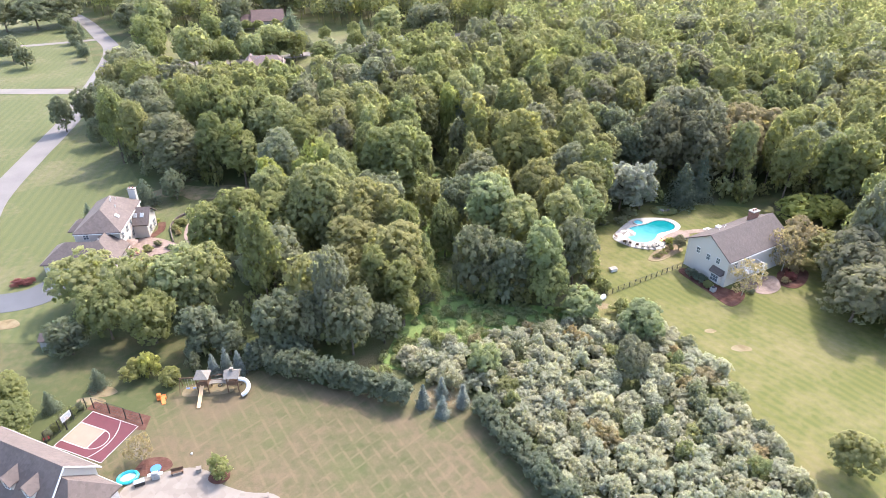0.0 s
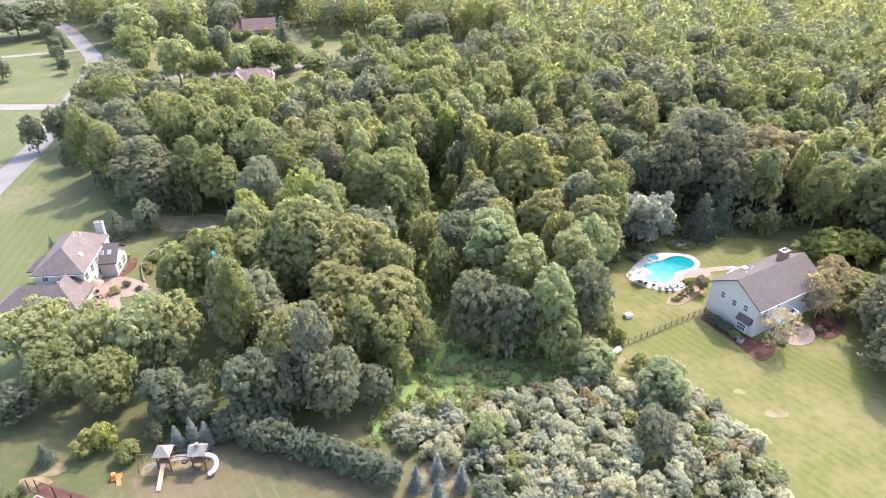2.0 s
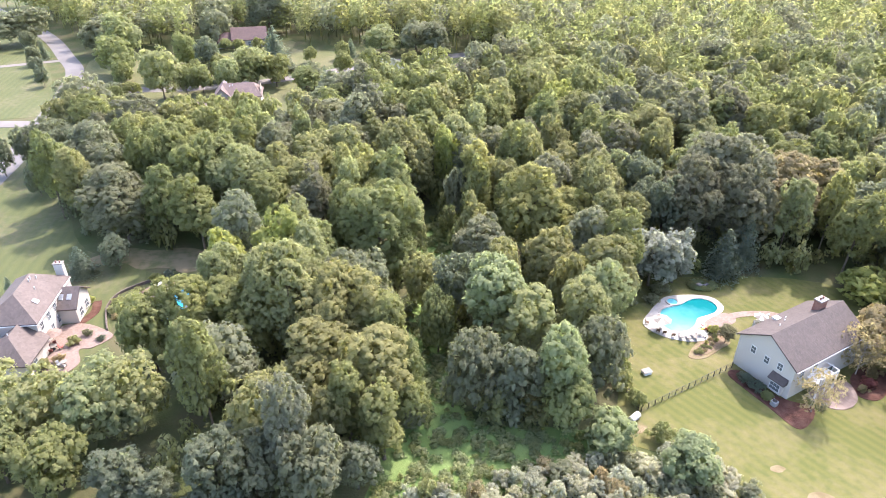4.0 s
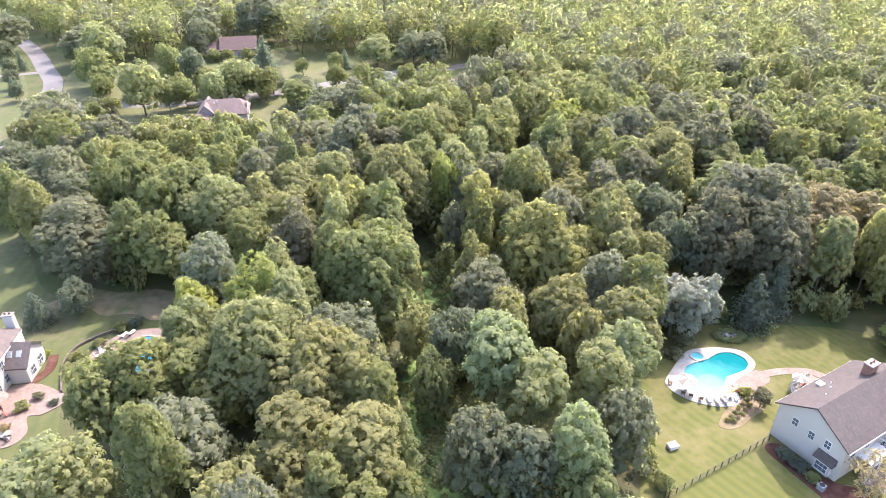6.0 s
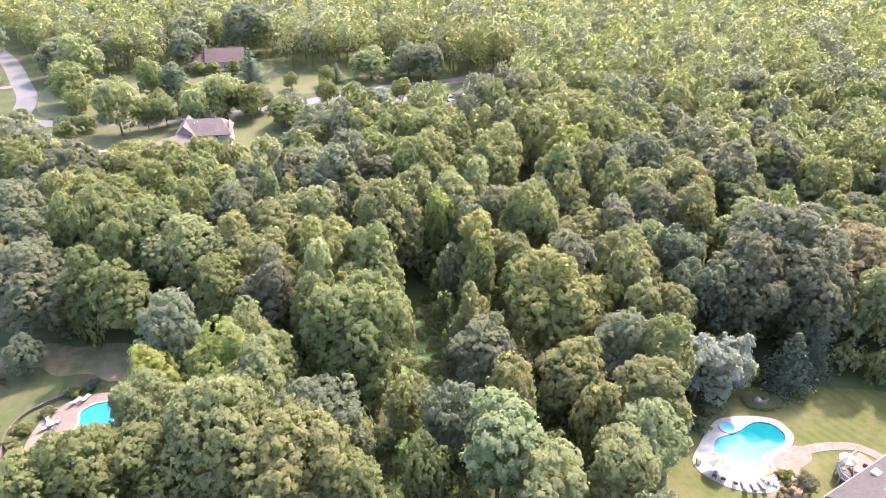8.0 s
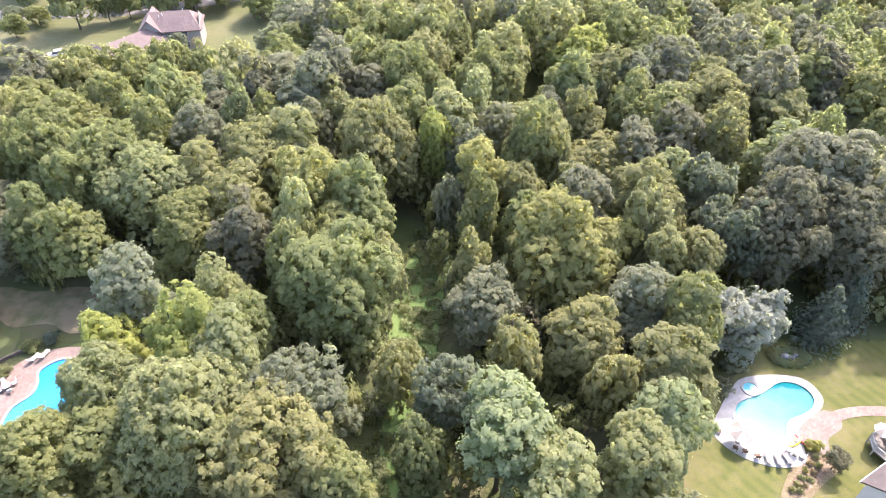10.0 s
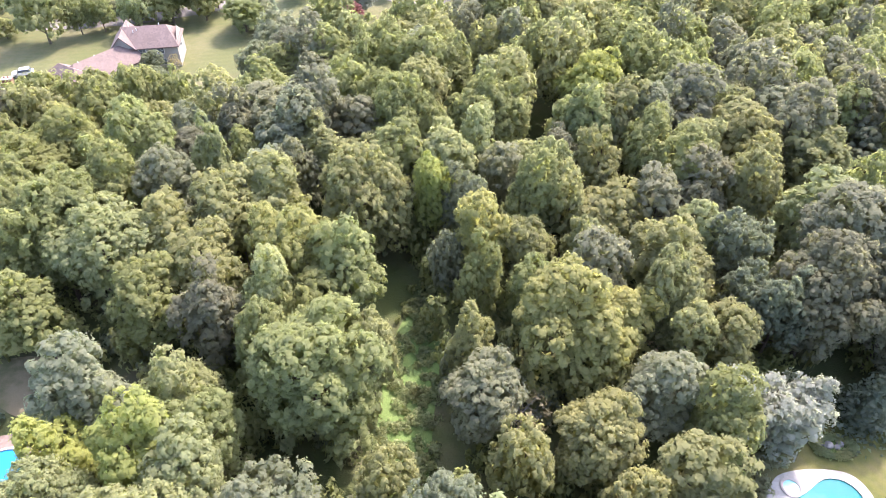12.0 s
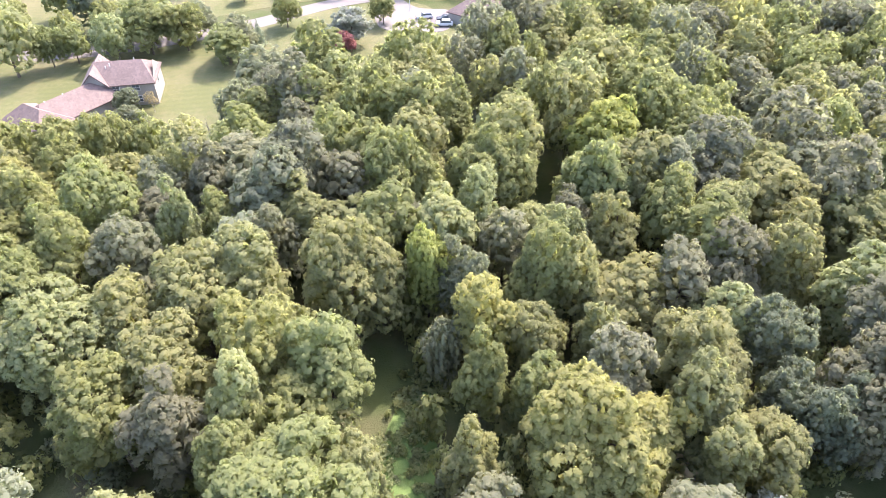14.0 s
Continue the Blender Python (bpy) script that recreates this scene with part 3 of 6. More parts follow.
sheet("ground", holed([(-2600, -2600), (2600, -2600), (2600, 2600), (-2600, 2600)], [smooth_loop(POOL_R, 6), smooth_loop(POOL_L, 6)], 0.0), FLOOR, "rough woodland ground with grass and leaf litter", "ground")

sheet("lawn_front", slab(smooth_loop([(-160, 80), (-60, 72), (-46, 84), (-52, 108), (-57, 121), (-58, 130), (-59, 143), (-74, 150), (-84, 164), (-90, 182), (-98, 204), (-110, 221), (-170, 221), (-260, 220), (-240, 100)], 4), -0.2, 0.03), LAWN_FRONT, "mown front lawn with diagonal stripes", "lawn")
sheet("lawn_cross", slab(smooth_loop([(-130, 231), (-138, 262), (-158, 296), (-185, 330), (-260, 330), (-260, 229)], 4), -0.2, 0.03), LAWN_FRONT, "green striped lawn beside the road", "lawn")
sheet("lawn_dry", slab(smooth_loop([(-68, 40), (-55, 60), (-47, 71), (-42, 77), (-36, 81), (-30, 82), (-14, 77), (-3, 76), (5, 75), (12, 62), (22, 40), (10, 15), (-60, 20)], 4), -0.2, 0.05), LAWN_DRY, "back lawn scorched tan in the sun", "lawn")
# darker sheet laid over the side yard, tree shade put into its colour
sheet("lawn_side", slab(smooth_loop([(-96, 40), (-60, 36), (-46, 60), (-34, 78), (-31, 84), (-44, 91), (-66, 89), (-86, 84)], 4), -0.2, 0.041), LAWN_BACK, "olive-green side lawn, tree shade darkened into its colour", "lawn")
sheet("lawn_right", holed(smooth_loop([(27, 98), (30, 112), (33, 124), (37, 136), (50, 140), (75, 138), (82, 125), (84, 100), (80, 72), (74, 40), (48, 40), (47, 62), (45, 80), (36, 93)], 4), [smooth_loop(POOL_R, 6)], 0.04, 0.2), LAWN_RIGHT, "sunny mown lawn with fine stripes", "lawn")
sheet("lawn_corner", slab(smooth_loop([(-112, 255), (-96, 262), (-66, 268), (-44, 278), (-20, 292), (0, 292), (12, 262), (-2, 244), (-20, 238), (-36, 234), (-37, 214), (-46, 204), (-62, 206), (-90, 218), (-108, 232)], 4), -0.2, 0.05), LAWN_FAR, "pale sunlit lawn round a house", "lawn")
sheet("lawn_street", slab(smooth_loop([(-126, 266), (-100, 268), (-76, 274), (-40, 292), (-20, 300), (-24, 312), (-60, 314), (-66, 330), (-98, 328), (-108, 308), (-140, 304)], 4), -0.2, 0.04), LAWN_FAR, "sun-bleached grass across the street", "lawn")
sheet("meadow", slab(smooth_loop([(-9.5, 83), (-8, 92), (-7, 104), (-5, 120), (-5, 138), (-4, 152), (-1, 160), (3, 160), (3, 150), (2, 138), (1.5, 120), (5, 102), (16, 100), (26, 98), (18, 91), (8, 88), (0, 83)], 5), -0.2, 0.05), MEADOW, "lush overgrown grass ride between the trees", "meadow")
sheet("clearing_earth", slab(smooth_loop([(-72, 146.5), (-68, 144.2), (-64, 144.9), (-60, 142.6), (-55, 143.2), (-50, 141.4), (-44, 146), (-52, 151), (-60, 150), (-66, 151)], 5), -0.2, 0.06), CLEARING, "bare reddish earth at the wood's edge", "earth")
for x, y, a, b in ((50.6, 87.6, 1.6, 0.9), (47.0, 92.3, 1.0, 0.6), (29.6, 99.6, 1.5, 0.9)):
    pts = [(x + a * math.cos(t) * random.uniform(0.8, 1.2), y + b * math.sin(t) * random.uniform(0.8, 1.2)) for t in np.arange(9) * 0.698]
    sheet("bare_patch", slab(smooth_loop(pts, 4), -0.2, 0.055), SAND, "dry worn patch in the lawn", "earth")
for x, y, a, b in ((-53, 77, 2.2, 1.2), (-54, 75, 2.2, 0.8), (-78, 94, 2.4, 1.5)):
    pts = [(x + a * math.cos(t) * random.uniform(0.85, 1.15), y + b * math.sin(t) * random.uniform(0.85, 1.15)) for t in np.arange(9) * 0.698]
    sheet("bare_patch", slab(smooth_loop(pts, 4), -0.2, 0.065), SAND, "bare sandy spot in the grass", "earth")

sheet("road", ribbon([(-87, 60), (-98.4, 115), (-107.5, 141), (-112, 168), (-114, 184), (-118, 206), (-135, 272), (-153, 303), (-183, 343), (-240, 400)], (6.6, 6.4), -0.2, 0.07), ASPHALT, "pale grey asphalt road through the lawns", "road")
sheet("road_side", ribbon([(-121, 225), (-160, 225), (-240, 223)], 5.5, -0.2, 0.074), PALE_DRIVE, "light concrete side street", "road")
sheet("road_lane", ribbon([(-152, 297), (-178, 286), (-230, 270)], 3.5, -0.2, 0.066), PALE_DRIVE, "narrow light lane", "road")
sheet("road_street", ribbon([(-132, 264), (-122, 259), (-88, 261), (-66, 268), (-44, 280), (-24, 294), (6, 305), (60, 330)], 6.0, -0.2, 0.078), PALE_DRIVE, "pale sunlit street behind the trees", "road")
sheet("driveway", ribbon([(-100, 100), (-86, 100), (-78, 102), (-74, 107)], (5.0, 8.0), -0.2, 0.076), DRIVE, "dark grey driveway to the garage", "driveway")
sheet("driveway_far", slab(smooth_loop([(-14, 296), (-12, 277), (-1, 274.5), (6, 276), (7, 288), (-2, 290), (-8, 297)], 4), -0.2, 0.09), PALE_DRIVE, "pale driveway with parked cars", "driveway")

# ---- houses ----
def roof_bm(x0, y0, x1, y1, eave, ridge, hip0=0.0, hip1=0.0, over=0.45, thick=0.22):
    """A roof whose ridge runs along x; hip0, hip1: how far the ridge is drawn in at each end (0: a gable)."""
    bm = bmesh.new()
    X0, X1, Y0, Y1, ym = x0 - over, x1 + over, y0 - over, y1 + over, (y0 + y1) / 2
    drop = over * (ridge - eave) / max(0.1, (y1 - y0) / 2)
    e = eave - drop
    layers = []
    for dz in (0.0, thick):
        c = [bm.verts.new(p) for p in ((X0, Y0, e + dz), (X1, Y0, e + dz), (X1, Y1, e + dz), (X0, Y1, e + dz), (X0 + (hip0 + over if hip0 else 0), ym, ridge + dz), (X1 - (hip1 + over if hip1 else 0), ym, ridge + dz))]
        layers.append(c)
        a, b, cc, d, r0, r1 = c
        for q in ((a, b, r1, r0), (cc, d, r0, r1), (b, cc, r1), (d, a, r0)):
            if len(q) == 4 or (hip1 if q[0] is b else hip0):
                bm.faces.new(q if dz else q[::-1])
    lo, hi = layers
    edge = [(0, 1), (2, 3)] + ([(1, 2)] if hip1 else [(1, 5), (5, 2)]) + ([(3, 0)] if hip0 else [(3, 4), (4, 0)])
    for i, j in edge:
        bm.faces.new((lo[i], lo[j], hi[j], hi[i]))
    bmesh.ops.recalc_face_normals(bm, faces=bm.faces[:])
    return bm


def walls_bm(x0, y0, x1, y1, eave, ridge=None, low=-0.6):
    """Outer walls; with a ridge, gable ends along x."""
    bm = bmesh.new()
    base = [bm.verts.new(p) for p in ((x0, y0, low), (x1, y0, low), (x1, y1, low), (x0, y1, low))]
    top = [bm.verts.new(p) for p in ((x0, y0, eave), (x1, y0, eave), (x1, y1, eave), (x0, y1, eave))]
    if ridge:
        ym = (y0 + y1) / 2
        g0, g1 = bm.verts.new((x0, ym, ridge)), bm.verts.new((x1, ym, ridge))
    for k in range(4):
        n = (k + 1) % 4
        if ridge and k == 1:
            bm.faces.new((base[k], base[n], top[n], g1, top[k]))
        elif ridge and k == 3:
            bm.faces.new((base[k], base[n], top[n], g0, top[k]))
        else:
            bm.faces.new((base[k], base[n], top[n], top[k]))
    bm.faces.new(base[::-1])
    bmesh.ops.recalc_face_normals(bm, faces=bm.faces[:])
    return bm


def window(parent, m, w=0.9, h=1.4, bars=1):
    """A framed sash window set proud of its wall: local x across, y out of the wall, z up."""
    bm = bmesh.new()
    t = 0.07
    rims = [[bm.verts.new((x * (w / 2 + o), y, (h + o) if z else -o)) for x, z in ((-1, 0), (1, 0), (1, 1), (-1, 1))] for o, y in ((t, -0.04), (t, 0.07), (0, 0.07), (0, -0.04))]
    for a, b in zip(rims, rims[1:] + rims[:1]):
        for k in range(4):
            bm.faces.new((a[k], a[(k + 1) % 4], b[(k + 1) % 4], b[k]))
    bmesh.ops.recalc_face_normals(bm, faces=bm.faces[:])
    f = part("window", bm, WHITE, parent, at=m)
    part("meeting_rail", box(-w / 2, -0.03, h / 2 - 0.03, w / 2, 0.05, h / 2 + 0.03), WHITE, f)
    for k in range(bars):
        x = -w / 2 + w * (k + 1) / (bars + 1)
        part("mullion", box(x - 0.014, -0.03, 0, x + 0.014, 0.045, h), WHITE, f)
    part("pane", box(-w / 2, -0.03, 0, w / 2, 0.02, h), GLASS, f)
    return f


def facing(x, y, z, side):
    """Pose of a fitting on a wall that faces -y, +x, +y or -x."""
    return pose(x, y, z, 0, 0, {"s": 180, "e": -90, "n": 0, "w": 90}[side])


def chimney(parent, x, y, z0, z1, material, a=0.75, b=0.55):
    c = part("chimney", box(x - a, y - b, z0, x + a, y + b, z1, 0.03), material, parent)
    part("chimney_cap", box(x - a - 0.1, y - b - 0.1, z1 - 0.16, x + a + 0.1, y + b + 0.1, z1 + 0.04, 0.02), STONE, c)
    for k in (-0.35, 0.35):
        part("flue", tube((x + k, y, z1), (x + k, y, z1 + 0.4), 0.16, 0.14), BRICK, c)


def gutter(parent, p, q):
    part("gutter", tube(p, q, 0.09, sides=6), WHITE, parent)


def vents(parent, spots):
    for x, y, z in spots:
        part("roof_vent", tube((x, y, z - 0.2), (x, y, z + 0.45), 0.09), WHITE, parent)


# white gabled house with a walk-out terrace beside the kidney pool
hr = thing("house", pose(59.0, 114.3, 0, 0, 0, 30), "white-sided gabled house with brown shingle roof and deck", "house")
HL, HW = 8.6, 5.0
part("wall", walls_bm(-HL, -HW, HL, HW, 6.0, 9.1), SIDING, hr)
part("roof", roof_bm(-HL, -HW, HL, HW, 6.05, 9.15), SHINGLE_R, hr)
chimney(hr, 4.6, 1.2, 6.0, 10.5, BRICK, 0.9, 0.6)
for y, z in ((2.2, 4.2), (-0.3, 3.9), (-2.6, 4.2)):
    window(hr, facing(-HL - 0.03, y, z, "w"), 0.8, 1.2 if y else 0.7)
for x in (-6.6, -3.4, 5.0):
    window(hr, facing(x, -HW - 0.03, 3.7, "s"), 1.0, 1.4)
for x in (-6.6, -3.4, -0.4, 2.6, 5.6):
    window(hr, facing(x, HW + 0.03, 3.7, "n"), 1.0, 1.4)
    window(hr, facing(x, HW + 0.03, 0.9, "n"), 1.0, 1.4)
window(hr, facing(1.0, -HW - 0.03, 0.3, "s"), 2.4, 2.1, 2)
bay = part("bay", box(-HL - 0.75, -4.2, 0.5, -HL, -2.0, 2.6), SIDING, hr)
window(bay, facing(-HL - 0.78, -3.1, 0.9, "w"), 1.6, 1.3, 2)
bm = bmesh.new()
vs = [bm.verts.new(p) for p in ((-HL - 1.0, -4.5, 2.6), (-HL - 1.0, -1.7, 2.6), (-HL, -1.7, 3.5), (-HL, -4.5, 3.5), (-HL - 1.0, -4.5, 2.5), (-HL - 1.0, -1.7, 2.5), (-HL, -1.7, 2.5), (-HL, -4.5, 2.5))]
for q in ((0, 1, 2, 3), (4, 5, 1, 0), (5, 6, 2, 1), (7, 4, 0, 3)):
    bm.faces.new([vs[i] for i in q])
part("bay_roof", bm, SHINGLE_R, hr, "dark lean-to roof over the bay")
for y0 in (-HW - 0.5, HW + 0.5):
    gutter(hr, (-HL - 0.4, y0, 5.75), (HL + 0.4, y0, 5.75))
vents(hr, ((-4.5, 1.6, 8.2), (-2.0, 2.4, 7.7), (-0.5, 3.2, 7.2)))
part("skylight", box(-2.0, 3.6, 6.95, -0.9, 4.5, 7.25, 0.03), WHITE, hr)
# balcony on posts towards the lawn
bal = part("balcony", box(-4.8, -HW - 2.2, 2.75, -0.2, -HW, 2.95), WHITE, hr, "white raised balcony")
for x in (-4.7, -2.5, -0.3):
    part("post", box(x - 0.1, -HW - 2.15, -0.1, x + 0.1, -HW - 1.95, 3.95), WHITE, bal)
for b in ((-4.8, -HW - 2.2, 3.85, -0.2, -HW - 2.1, 3.95), (-4.8, -HW - 2.2, 3.85, -4.7, -HW, 3.95), (-0.3, -HW - 2.2, 3.85, -0.2, -HW, 3.95), (-4.8, -HW - 2.19, 3.0, -0.2, -HW - 2.13, 3.8)):
    part("rail", box(*b), WHITE, bal)
# raised deck on the pool side
deck = part("deck", slab([(0.4, HW), (0.4, HW + 3.0), (1.6, HW + 4.3), (7.0, HW + 4.3), (7.0, HW)], 0.8, 1.0), CONCRETE, hr, "raised deck with white railing")
for p, q in (((0.4, HW), (0.4, HW + 3.0)), ((0.4, HW + 3.0), (1.6, HW + 4.3)), ((1.6, HW + 4.3), (5.6, HW + 4.3))):
    part("rail", tube((*p, 1.95), (*q, 1.95), 0.06, sides=6), WHITE, deck)
    part("rail", tube((*p, 1.15), (*q, 1.15), 0.05, sides=6), WHITE, deck)
    n = int(math.dist(p, q) / 0.22)
    for k in range(n + 1):
        x, y = p[0] + (q[0] - p[0]) * k / n, p[1] + (q[1] - p[1]) * k / n
        w = 0.08 if k in (0, n) else 0.03
        part("post" if w > 0.05 else "baluster", box(x - w, y - w, -0.1 if w > 0.05 else 1.0, x + w, y + w, 2.05 if w > 0.05 else 1.95), WHITE, deck)

# hip-roofed house with a garage wing by the road
hl = thing("house", pose(-70.7, 121.0, 0, 0, 0, 6), "white house with brown hip roof, garage wing and chimney", "house")
part("wall", walls_bm(-4.25, -4.0, 4.25, 9.6, 5.85), SIDING, hl)
part("roof", roof_bm(-4.0, -4.25, 9.6, 4.25, 5.9, 8.8, 4.0, 3.2), SHINGLE, hl, at=pose(0, 0, 0, 0, 0, 90))
part("wing_wall", walls_bm(4.1, 3.2, 7.3, 9.3, 3.4, 5.7), SIDING, hl)
part("wing_roof", roof_bm(4.0, 3.2, 7.3, 9.3, 3.45, 5.75), SHINGLE, hl)
for x in (5.0, 6.4):
    part("skylight", box(-0.4, -0.55, 0.0, 0.4, 0.55, 0.14, 0.03), GREYM, hl, at=pose(x - 0.2, 4.7, 4.72, 36, 0, 0))
part("skylight", box(-0.5, -0.45, 0.0, 0.5, 0.45, 0.16, 0.03), WHITE, hl, at=pose(2.9, 0.4, 7.1, 0, 37, 0))
part("garage_wall", walls_bm(-6.9, -3.4, 6.9, 3.4, 3.0), SIDING, hl, at=pose(-1.7, -7.6, 0, 0, 0, -3))
part("garage_roof", roof_bm(-6.9, -3.4, 6.9, 3.4, 3.05, 5.6, 3.6, 3.6), SHINGLE, hl, at=pose(-1.7, -7.6, 0, 0, 0, -3))
part("cross_roof", roof_bm(-3.4, -3.3, 3.2, 3.3, 3.1, 5.7, 3.2, 0), SHINGLE, hl, at=pose(1.5, -7.2, 0, 0, 0, 88))
part("entry_roof", roof_bm(-2.2, -2.0, 2.2, 2.0, 4.2, 5.6, 1.6, 0), SHINGLE, hl, at=pose(-5.0, 2.4, 0, 0, 0, 0))
part("entry_wall", walls_bm(-2.0, -1.8, 2.0, 1.8, 4.2), SIDING, hl, at=pose(-5.0, 2.4, 0, 0, 0, 0))
chimney(hl, 3.4, 10.1, 0.0, 8.7, SIDING, 0.75, 0.5)
for z in (0.9, 3.4):
    for y in (-2.6, 0.2, 2.8):
        window(hl, facing(4.28, y, z, "e"), 1.0, 1.4)
    for y in (-2.0, 5.8, 8.6):
        window(hl, facing(-4.28, y, z, "w"), 1.0, 1.4)
for y in (4.9, 7.5):
    window(hl, facing(7.33, y, 0.7, "e"), 1.3, 1.5)
for x in (-2.4, 1.6):
    window(hl, facing(x, -4.03, 4.3, "s"), 1.0, 1.1)
for y in (-9.2, -6.4):
    window(hl, facing(5.2, y, 0.9, "e"), 1.2, 1.3)
for x in (-5.2, -2.1, 1.0):
    part("garage_door", box(x - 1.25, -0.06, -0.1, x + 1.25, 0.03, 2.2, 0.02), WHITE, hl, at=pose(-1.7, -11.02, 0, 0, 0, -3))
gutter(hl, (4.72, -4.4, 5.55), (4.72, 9.9, 5.55))
gutter(hl, (-4.6, -4.48, 5.55), (4.6, -4.48, 5.55))
vents(hl, ((0.7, 4.4, 8.7), (1.2, 6.0, 8.3), (0.6, 5.2, 8.7), (1.9, 3.2, 7.8), (1.2, -7.0, 5.6)))

# slate-brown house with dormers beside the ball court
hb = thing("house", pose(-55.5, 58.8, 0, 0, 0, -22.5), "brown-roofed house with dormers and white gutters", "house")
part("wall", walls_bm(-14, -3.8, 10.4, 3.6, 5.0, 8.9), SIDING, hb)
part("roof", roof_bm(-14, -3.8, 10.4, 3.6, 5.05, 8.95), SHINGLE, hb)
part("wing_wall", walls_bm(10.2, -4.4, 14.4, 2.8, 4.2), SIDING, hb)
part("wing_roof", roof_bm(10.3, -4.4, 14.4, 2.8, 4.25, 7.9, 0, 2.6), SHINGLE, hb)
part("front_gable_wall", walls_bm(1.8, 1.5, 7.2, 7.5, 5.0, 8.0), SIDING, hb, at=pose(0, 0, 0, 0, 0, -90) @ pose(0, -7.5, 0))
part("front_gable_roof", roof_bm(1.6, 1.5, 7.2, 7.5, 5.05, 8.05), SHINGLE, hb, at=pose(0, 0, 0, 0, 0, -90) @ pose(0, -7.5, 0))
for x in (3.9, 7.4):
    d = part("dormer", walls_bm(x - 0.9, -3.3, x + 0.9, -1.0, 6.9, None, 5.4), SIDING, hb)
    part("dormer_roof", roof_bm(-3.5, -x - 0.9, -0.7, -x + 0.9, 6.9, 7.9, over=0.2, thick=0.1), SHINGLE, d, at=pose(0, 0, 0, 0, 0, 90))
    window(d, facing(x, -3.33, 5.75, "s"), 0.8, 0.9)
gutter(hb, (-14.4, 4.1, 4.6), (10.8, 4.1, 4.6))
gutter(hb, (10.8, 3.3, 3.85), (14.8, 3.3, 3.85))
part("valley_flashing", tube((10.8, -0.1, 9.15), (10.8, 4.05, 4.75), 0.11, sides=6), WHITE, hb)
part("valley_flashing", tube((10.8, -0.1, 9.15), (10.8, -4.25, 4.75), 0.11, sides=6), WHITE, hb)
for x in (-10, -6, 4, 8):
    window(hb, facing(x, 3.63, 1.0, "n"), 1.1, 1.5)
window(hb, facing(14.43, -1.5, 1.0, "e"), 1.4, 1.5)

# rose-roofed house among the far lawns
hf = thing("house", pose(-64.0, 240.5, 0, 0, 0, 10), "house with weathered rose-brown roofs and a long wing", "house")
part("wall", walls_bm(-5.5, -4.5, 6.2, 4.5, 5.2, 8.2), SIDING_GREY, hf)
part("roof", roof_bm(-5.5, -4.5, 6.2, 4.5, 5.25, 8.25, 0, 2.2), SHINGLE_PINK, hf)
part("gable_wall", walls_bm(-4.2, -2.6, 4.8, 2.6, 5.2, 7.9), SIDING_GREY, hf, at=pose(-5.6, -0.5, 0, 0, 0, 90))
part("gable_roof", roof_bm(-4.2, -2.6, 4.8, 2.6, 5.25, 8.0), SHINGLE_PINK, hf, at=pose(-5.6, -0.5, 0, 0, 0, 90))
part("wing_wall", walls_bm(-17, -4.2, 0, 4.2, 3.2), SIDING_GREY, hf, at=pose(-4.5, -3, 0, 0, 0, 44))
part("wing_roof", roof_bm(-17, -4.2, 0, 4.2, 3.25, 6.0, 3.5, 0), SHINGLE_PINK, hf, at=pose(-4.5, -3, 0, 0, 0, 44))
part("garage_wall", walls_bm(-6, -4, 6, 4, 3.2), SIDING_GREY, hf, at=pose(-15.4, -13.4, 0, 0, 0, -40))
part("garage_roof", roof_bm(-6, -4, 6, 4, 3.25, 6.2, 3.5, 3.5), SHINGLE_PINK, hf, at=pose(-15.4, -13.4, 0, 0, 0, -40))
for x in (-1.6, 2.4):
    window(hf, facing(x, -4.53, 3.6, "s"), 1.4, 1.2)
    window(hf, facing(x, -4.53, 0.9, "s"), 1.4, 1.4)
window(hf, facing(6.23, 0, 3.2, "e"), 1.2, 1.3)
vents(hf, ((-3.2, -1.4, 7.6), (-2.4, -1.0, 7.9), (-4.4, 1.0, 8.4), (2.4, 0.6, 8.2), (-10.6, -8.9, 5.9), (-13.4, -11.6, 5.9)))

# red-roofed house beyond the street
hx = thing("house", pose(-83, 322, 0, 0, 0, 12), "grey house with a faded red roof among trees", "house")
part("wall", walls_bm(-6, -4.5, 8, 4.5, 3.6, 7.4), SIDING_GREY, hx)
part("roof", roof_bm(-6, -4.5, 8, 4.5, 3.65, 7.5), SHINGLE_RED, hx)
part("wing_wall", walls_bm(-12, -4, -6, 3, 3.0, 5.6), SIDING_GREY, hx)
part("wing_roof", roof_bm(-12, -4, -6, 3, 3.05, 5.7), SHINGLE_RED, hx)
for x in (-4, 1, 6):
    window(hx, facing(x, -4.53, 1.0, "s"), 1.3, 1.4)

# house with the car court
hg = thing("house", pose(15.0, 281, 0, 0, 0, -35), "single-storey house with a pale rose hip roof", "house")
part("wall", walls_bm(-7, -5.5, 9, 5.5, 3.0), SIDING_GREY, hg)
part("roof", roof_bm(-7, -5.5, 9, 5.5, 3.05, 6.6, 5.0, 5.0), SHINGLE_PINK, hg)
part("garage_door", box(-7.06, -3.6, -0.1, -6.98, 2.0, 2.3), WHITE, hg)

# brick cottage half hidden by the wood
hc = thing("house", pose(-92, 217, 0, 0, 0, 10), "small brick house with a brown roof behind trees", "house")
part("wall", walls_bm(-5, -3.5, 5, 3.5, 3.0, 5.4), BRICK, hc)
part("roof", roof_bm(-5, -3.5, 5, 3.5, 3.05, 5.5), SHINGLE, hc)
window(hc, facing(5.03, 2.0, 1.0, "e"), 1.1, 1.3)
chimney(hc, 6.0, 0.0, -0.3, 7.0, BRICK, 0.95, 0.7)

